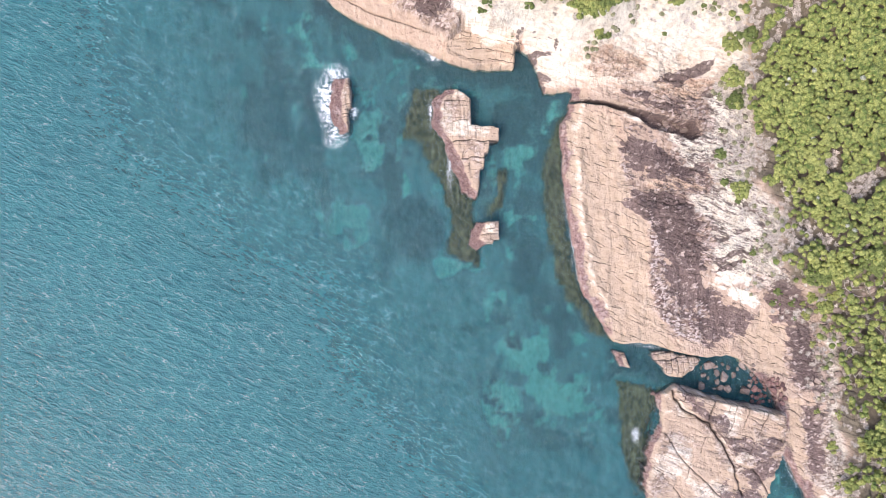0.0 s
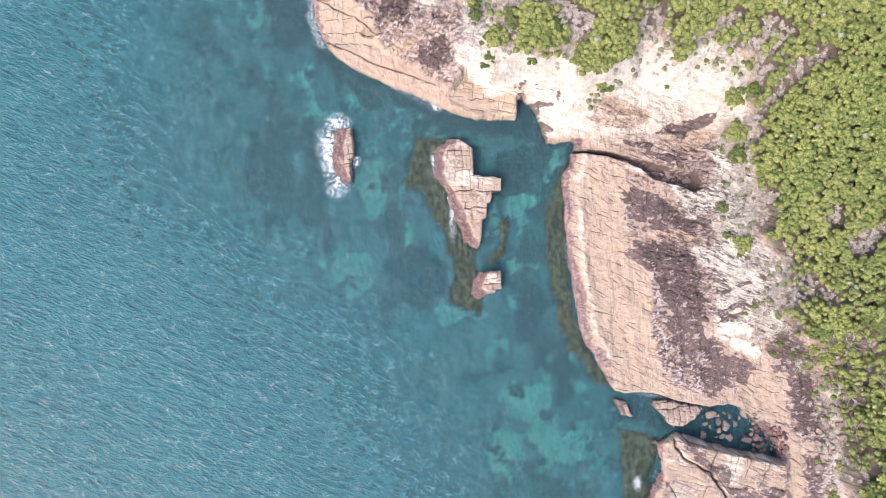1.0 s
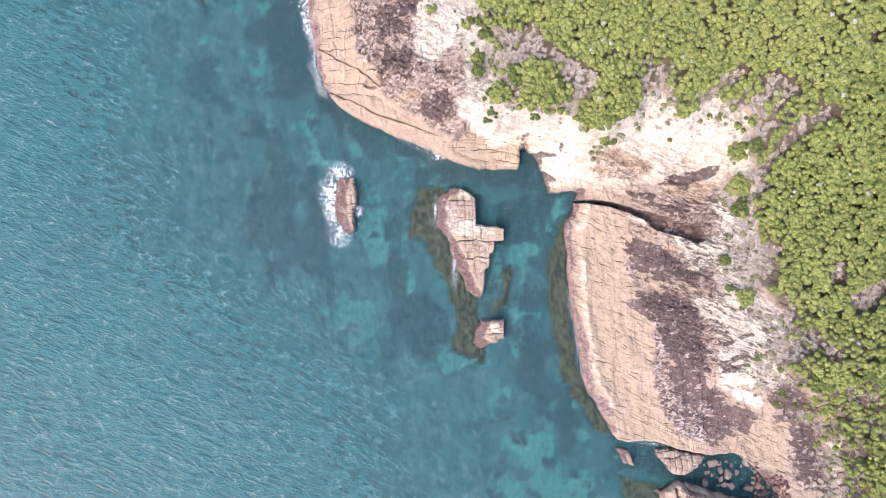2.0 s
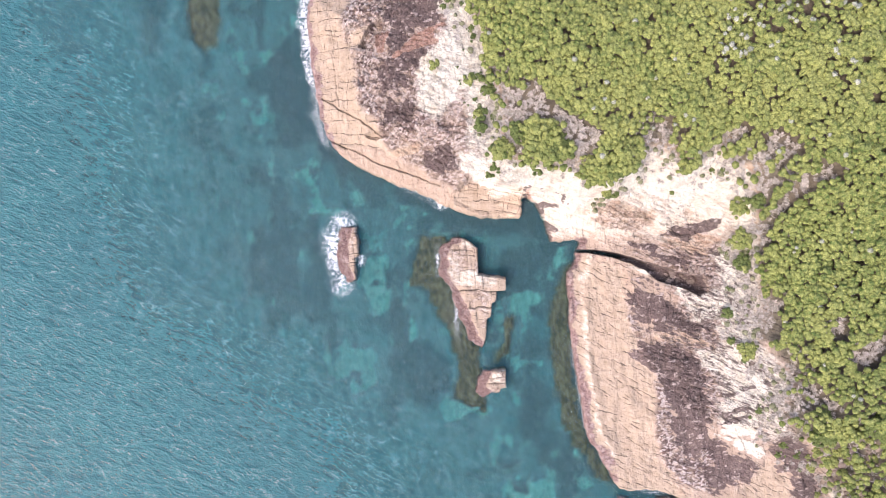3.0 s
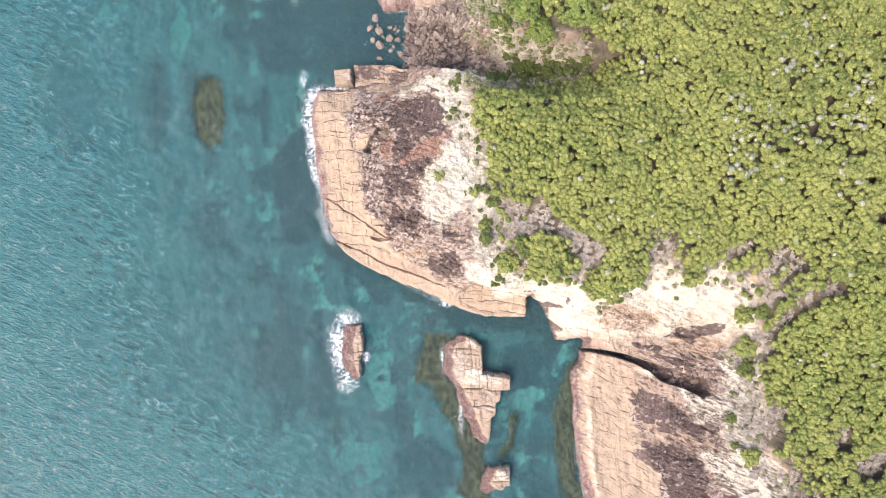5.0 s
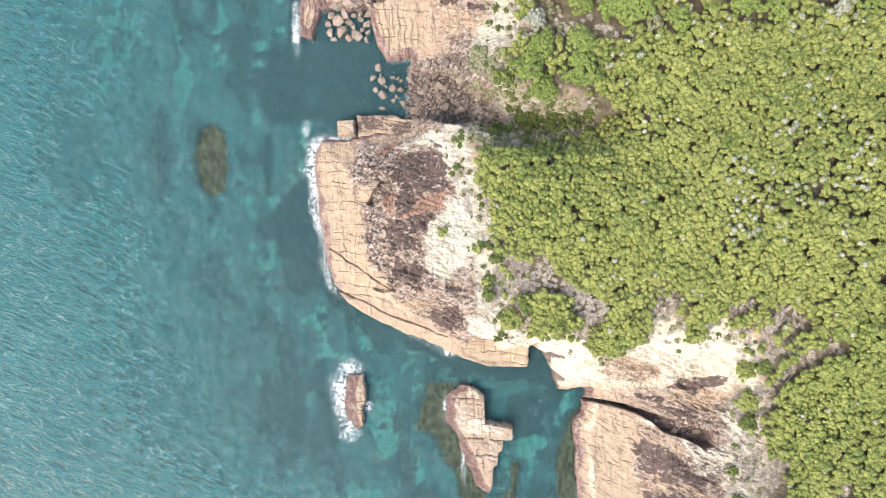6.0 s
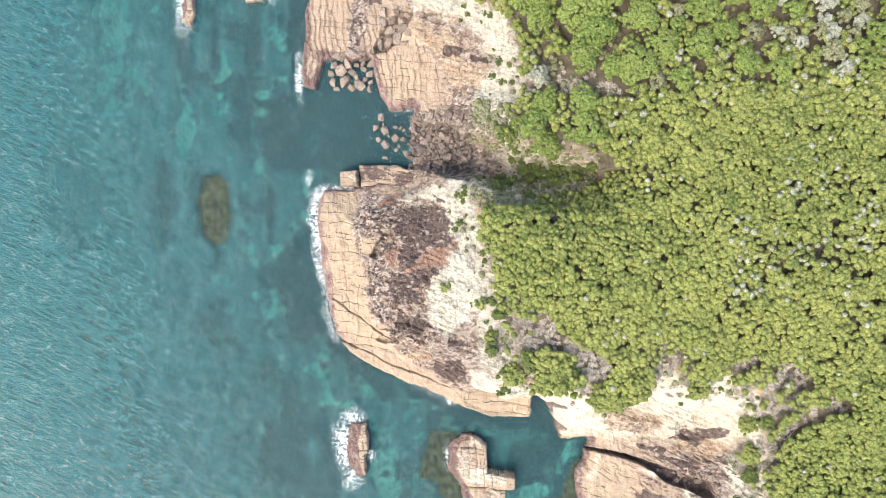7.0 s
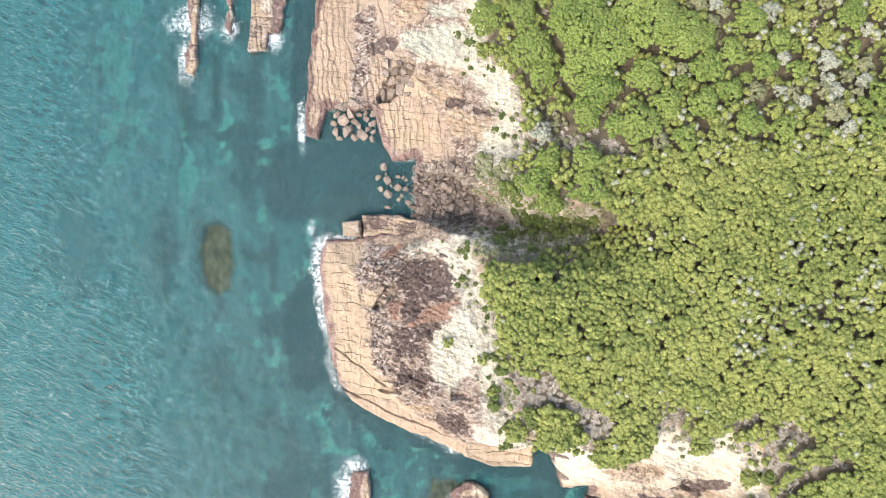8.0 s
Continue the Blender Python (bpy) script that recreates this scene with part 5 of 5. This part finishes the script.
strays(34, lambda x, y, z, shore, scrub: (line_distance(x, y, [(11, 86), (24, 86)]) < 2.4) & (z > 1.5), 0.8, 1.7, DARK_LEAF, 630, "dark green shrub in the shaded end of the gully", "shrubs of the gully")
strays(50, lambda x, y, z, shore, scrub: (x > 70) & (y < 4) & (shore > 5) & (scrub > -5) & (scrub < 9), 0.5, 1.6, LEAF, 620, "green shrub on the scree slope", "shrubs of the scree")

def dead_tree(x, y, z, size, seed):
    """A bleached dead shrub: bare crooked limbs lying over the slope."""
    r = np.random.default_rng(seed)
    thing = new("dead_tree")
    thing.location = (x, y, z)
    for k in range(6):
        a, points = r.uniform(0, 6.28), [np.array((0.0, 0.0, 0.0))]
        for step in range(4):
            a += r.normal(0, 0.45)
            points.append(points[-1] + np.array((math.cos(a), math.sin(a), r.uniform(0.0, 0.35))) * size * 0.32)
        v, q = limb(points, [0.09, 0.075, 0.06, 0.045, 0.02], 5)
        link_mesh("branch", v, q, DEAD_WOOD, parent=thing)
    return tagged(thing, "bleached dead shrub with bare crooked branches", "dead shrub", "dead shrubs of the slope")


DEAD = [(71.5, -1.5, 1.8), (77.5, -8.0, 2.2), (80.2, -12.5, 2.6), (83.5, -15.0, 2.4), (79.6, -19.0, 2.2), (84.6, -21.0, 2.6), (81.0, -25.5, 1.8), (57.5, 33.5, 1.8), (60.5, 36.5, 2.2), (75.0, -4.5, 1.6)]
for k, ((x, y, r), z) in enumerate(zip(DEAD, heights(DEAD))):
    dead_tree(x, y, z + 0.5, r, 700 + k)

NOTCHES = [([(7.4, 59.1), (10.5, 56.7), (14.1, 59.1), (16.6, 55.2), (21.8, 52.1)], 1.3), ([(6.0, 52.5), (9.0, 50.6), (12.6, 50.1), (10.5, 46.5)], 1.0), ([(20.8, 50.8), (24.9, 50.1), (21.8, 46.0)], 1.0),
           ([(6.0, 56.5), (9.5, 54.0), (13.5, 55.0)], 1.2), ([(35.7, 45.0), (35.7, 49.1), (37.2, 52.1), (38.3, 49.1), (40.3, 45.0)], 1.2), ([(44.5, 45.5), (47.5, 49.3), (50.9, 51.6)], 1.1), ([(53.2, 45.0), (57.3, 49.9), (59.9, 48.6), (55.8, 41.9)], 1.3),
           ([(66.1, 43.9), (61.5, 40.9), (58.4, 35.7), (55.5, 30.0), (56.5, 24.0)], 1.2)]
NOTCHES += [([(56.5, 24.0), (55.8, 20.3), (59.3, 16.8), (57.0, 12.5)], 1.5), ([(78.1, 13.5), (75.1, 10.6)], 1.3), ([(70.3, 15.0), (71.5, 17.0)], 1.0), ([(59.6, 7.7), (65.4, 4.8), (69.8, 1.4)], 1.3), ([(62.5, 0.0), (66.0, 2.0)], 1.2)]
OPEN_SCRUB = [(52, 72, 7, 5), (62, 70, 7, 4), (66, 60, 3, 3), (47, 64, 3, 3), (34, 84, 4, 3), (58, 82, 6, 4), (70, 78, 5, 4), (40, 52, 3, 2)]
CLEARING = [(15.0, 105.7), (17.5, 106.2), (18.5, 103.3), (25.6, 102.3), (29.7, 98.3), (27.7, 96.8), (22.6, 97.8), (18.6, 99.2), (16.0, 100.7), (14.5, 104.2)]
GREY_PATCH = [(50.4, 116.3), (56.3, 119.2), (60.3, 117.3), (63.4, 110.5), (62.5, 105.6), (57.6, 102.6), (53.6, 104.5), (50.5, 110.4)]
# the closed canopy: bushes of many leaf clumps; and the dry brush along its edge
px_, py_ = strew(-2, 92, -62, 138, 0.7, 5)
pz_, _, pshore, pscrub = relief(px_, py_)
wild = smooth(92, 104, py_ - 0.1 * (px_ - 40)) * smooth(8, 16, px_)
south = smooth(10, -6, py_)
gaps = fbm(px_, py_, 4, 3, 95)
ragged_edge = pscrub + fbm(px_, py_, 9, 4, 96) * 4.5
edge = smooth(6.5, 0.5, ragged_edge)
free = np.ones(len(px_), bool)
for x, y, r in TREES:
    free &= np.hypot(px_ - x, py_ - y) > r * 0.9 + 0.35
path = np.minimum(line_distance(px_, py_, [(26.7, 123.3), (28.3, 116.5), (28.7, 111.5), (25.7, 106.6), (23.5, 100.5)]), 9)
glade = area(px_, py_, CLEARING, 0.6, 0.8, 0, 450) > 0.5
opened = patches(px_, py_, OPEN_SCRUB, 0.6, 103, 4, 0.3, 1.4)
notch = np.full(len(px_), 99.0)
for run, half in NOTCHES:
    notch = np.minimum(notch, line_distance(px_, py_, run) - half + 1.0 * fbm(px_, py_, 2.5, 3, 105))
# each clump belongs to the nearest bush, and rises towards its middle
hx, hy = strew(-4, 94, -64, 140, 2.5, 8)
bush, reach = np.zeros(len(px_), int), np.zeros(len(px_))
for k in range(0, len(px_), 3000):
    far = (px_[k:k + 3000, None] - hx) ** 2 + (py_[k:k + 3000, None] - hy) ** 2
    bush[k:k + 3000] = far.argmin(1)
    reach[k:k + 3000] = np.sqrt(far.min(1))
bush_size, bush_tone, bush_rise = rng.uniform(1.25, 2.0, len(hx))[bush], rng.normal(0, 0.2, len(hx))[bush], rng.uniform(-0.2, 0.75, len(hx))[bush]
keep = ~glade & (reach < bush_size + 0.25) & (rng.uniform(0, 1, len(px_)) > 0.28 * opened) & (ragged_edge > -0.6) & (pscrub > np.where(px_ > 48, -2.5, -0.2)) & (pz_ > 3.2) & (line_distance(px_, py_, GULLY) > 3.2) & free & (gaps < 1.0 - 0.55 * wild - 0.5 * south) & (path > 1.4 + 0.8 * gaps) & (rng.uniform(0, 1, len(px_)) > 0.03 + 0.26 * wild + 0.4 * south)
walls = (line_distance(px_, py_, GULLY) < 9) & (px_ > 2) & (pz_ > 4.5) & (pscrub < 2)
dry = ((keep & (rng.uniform(0, 1, len(px_)) < 0.012 + 0.8 * edge * smooth(-0.2, 0.4, fbm(px_, py_, 5, 2, 98)) + 0.16 * wild + 0.3 * south)) | (walls & (rng.uniform(0, 1, len(px_)) < 0.5))
       | ((pscrub > -5) & (pscrub < 0.5) & (pshore > 6) & (rng.uniform(0, 1, len(px_)) < 0.58 * smooth(-0.25, 0.35, fbm(px_, py_, 5, 2, 89)) * (0.35 + 0.65 * smooth(40, 50, px_)) * (1 - 0.6 * south))))
dry = (dry & (notch > 0)) | ((notch < 0.3) & (pshore > 5) & (rng.uniform(0, 1, len(px_)) < 0.62))
dry |= glade & (rng.uniform(0, 1, len(px_)) < 0.22)
green = keep & ~dry & (ragged_edge > 0.4) & (notch > 0)
tone = np.clip(0.58 - 0.4 * smooth(46, 62, px_) * smooth(60, 40, py_) - 0.2 * smooth(70, 80, px_) - 0.22 * smooth(34, 14, px_) * smooth(58, 70, py_) + 0.34 * fbm(px_, py_, 14, 2, 97) - 0.3 * edge + bush_tone + rng.normal(0, 0.24, len(px_)), 0, 1)
rad = (0.46 + 0.35 * rng.uniform(0, 1, len(px_)) ** 1.4) * (1 + 0.15 * wild)
tall = 0.9 + bush_rise + 0.9 * np.sqrt(np.maximum(0, 1 - (reach / (bush_size + 0.3)) ** 2)) + rng.uniform(0, 0.42, len(px_)) + 0.8 * wild * rng.uniform(0, 1, len(px_)) ** 2
spots = np.column_stack([px_, py_, pz_ + tall])
v, f, m = gather(PUFFS, spots[green], rad[green], tone[green])
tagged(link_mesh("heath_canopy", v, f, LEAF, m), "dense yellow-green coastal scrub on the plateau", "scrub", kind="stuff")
spots = np.column_stack([px_, py_, pz_ + 0.1])
v, f, m = gather(TWIGS, spots[dry], rad[dry] * 1.25, tone[dry])
tagged(link_mesh("dry_brush", v, f, DRY_TWIG, m, flat=True), "grey dry brush along the edge of the scrub", "brush", kind="stuff")
bank = ((line_distance(px_, py_, GULLY) < 10) & (px_ > 1.5) & (pz_ > 3.5) & (pscrub < 2.2) & (rng.uniform(0, 1, len(px_)) < 0.62)) | (dry & (pscrub < 1) & (rng.uniform(0, 1, len(px_)) < 0.22)) | ((glade | ((wild > 0.4) & ~keep & free)) & (rng.uniform(0, 1, len(px_)) < 0.2)) | ((wild > 0.4) & free & ~glade & (rng.uniform(0, 1, len(px_)) < 0.12))
v, f, m = gather(PUFFS, np.column_stack([px_, py_, pz_ + 0.25])[bank], rad[bank] * 0.95, np.clip(0.5 + rng.normal(0, 0.3, bank.sum()), 0, 1))
tagged(link_mesh("bank_brush", v, f, OLIVE_LEAF, m), "olive-grey low brush on the banks of the scrub", "brush", kind="stuff")
ox_, oy_ = strew(-40, 190, -150, 230, 3.0, 6)
oz_, _, oshore, oscrub = relief(ox_, oy_)
out = (oscrub > 2) & ((ox_ > 90) | (oy_ > 137) | (oy_ < -61))
v, f, m = gather(PUFFS, np.column_stack([ox_, oy_, oz_ + 0.4])[out], rng.uniform(1.5, 2.3, out.sum()), rng.uniform(0.1, 0.9, out.sum()))
tagged(link_mesh("outer_canopy", v, f, LEAF, m), "green coastal scrub that runs on inland", "scrub", kind="stuff")
pale = keep & ~dry & (notch > 0) & (rng.uniform(0, 1, len(px_)) < 0.008 + 0.16 * wild + 0.14 * opened + 0.3 * area(px_, py_, GREY_PATCH, 1.5, 2.0, 0, 455) * smooth(-0.1, 0.3, fbm(px_, py_, 3, 2, 456)))
v, f, m = gather(PUFFS, np.column_stack([px_, py_, pz_ + tall + 0.25])[pale], rad[pale] * 0.8, tone[pale])
tagged(link_mesh("grey_shrubs", v, f, GREY_LEAF, m), "pale grey-leaved bushes among the scrub", "scrub", kind="stuff")


# ---- boulders ----
def boulder_mesh(seed, stone):
    r = np.random.default_rng(seed)
    p = r.uniform(-1, 1, (18, 3))
    p /= (np.abs(p) ** 8).sum(1)[:, None] ** 0.125
    p *= (1.0, r.uniform(0.6, 0.95), r.uniform(0.45, 0.75))
    bm = bmesh.new()
    for q in p:
        bm.verts.new(q)
    got = bmesh.ops.convex_hull(bm, input=bm.verts[:])
    bmesh.ops.delete(bm, geom=list({g for g in got["geom_interior"] if isinstance(g, bmesh.types.BMVert)}), context="VERTS")
    me = bpy.data.meshes.new("boulder")
    bm.to_mesh(me)
    bm.free()
    me.materials.append(stone)
    return me


STONES = {stone: [boulder_mesh(500 + k, stone) for k in range(7)] for stone in (PALE_BOULDER, RED_BOULDER, GREY_BOULDER)}


def strewn_boulders(zone, count, small, large, stone, label, group, seed, sink=0.25, pack=0.9):
    """Boulders lying in a zone (west, east, south, north) without overlapping."""
    r = np.random.default_rng(seed)
    placed = []
    for _ in range(count * 14):
        size = small + (large - small) * r.uniform(0, 1) ** 2
        x, y = r.uniform(zone[0], zone[1]), r.uniform(zone[2], zone[3])
        if len(placed) < count and all(math.hypot(x - a, y - b) > (size + c) * pack for a, b, c in placed):
            placed.append((x, y, size))
    for (x, y, size), z in zip(placed, heights(placed)):
        ob = new("boulder", STONES[stone][int(r.integers(0, 7))])
        ob.matrix_basis = pose(x, y, max(z, -0.25) + size * (0.5 - sink), *r.uniform(-14, 14, 2), r.uniform(0, 360)) @ Matrix.Diagonal((size, size, size, 1))
        tagged(ob, label, "boulder", group)


strewn_boulders((-10.5, -3.0, 85.8, 98.4), 150, 0.36, 1.0, GREY_BOULDER, "brownish grey boulder on the gully beach", "boulders of the gully beach", 1, pack=0.74)
strewn_boulders((-3.0, 2.0, 88.5, 97.5), 48, 0.4, 1.4, GREY_BOULDER, "brownish grey boulder on the gully beach", "boulders of the gully beach", 2, pack=0.78)
strewn_boulders((-17.5, -10.5, 89.5, 98), 16, 0.4, 0.9, PALE_BOULDER, "pale boulder standing in shallow water", "boulders in the shallows", 3, 0.1)
strewn_boulders((-26.5, -17.8, 103.2, 110.5), 38, 0.6, 1.3, PALE_BOULDER, "angular pale block broken from the platform", "blocks at the platform's end", 4, pack=0.8)
strewn_boulders((-16.5, -10.5, 111.5, 118), 20, 0.6, 1.4, PALE_BOULDER, "angular pale block fallen in a hollow", "blocks in the hollow", 5, 0.05, 0.72)
strewn_boulders((52.5, 63.5, -29.3, -23.6), 24, 0.4, 1.1, GREY_BOULDER, "grey boulder wedged in the channel", "boulders in the channel", 6, 0.1)
strewn_boulders((63.5, 69.5, -31.5, -26.4), 30, 0.4, 0.95, RED_BOULDER, "reddish boulder at the channel's head", "boulders in the channel", 7, 0.1, 0.8)
strewn_boulders((73.5, 82, -34, -7), 95, 0.25, 0.9, PALE_BOULDER, "pale stone on the scree slope", "stones of the scree", 8)
strewn_boulders((43.0, 49.0, 23.8, 26.4), 8, 0.4, 0.9, PALE_BOULDER, "pale boulder fallen into the cleft", "boulders in the cleft", 9)
strewn_boulders((2.5, 12, 86.2, 89.6), 16, 0.25, 0.7, GREY_BOULDER, "small grey boulder in the gully", "boulders of the gully beach", 10)
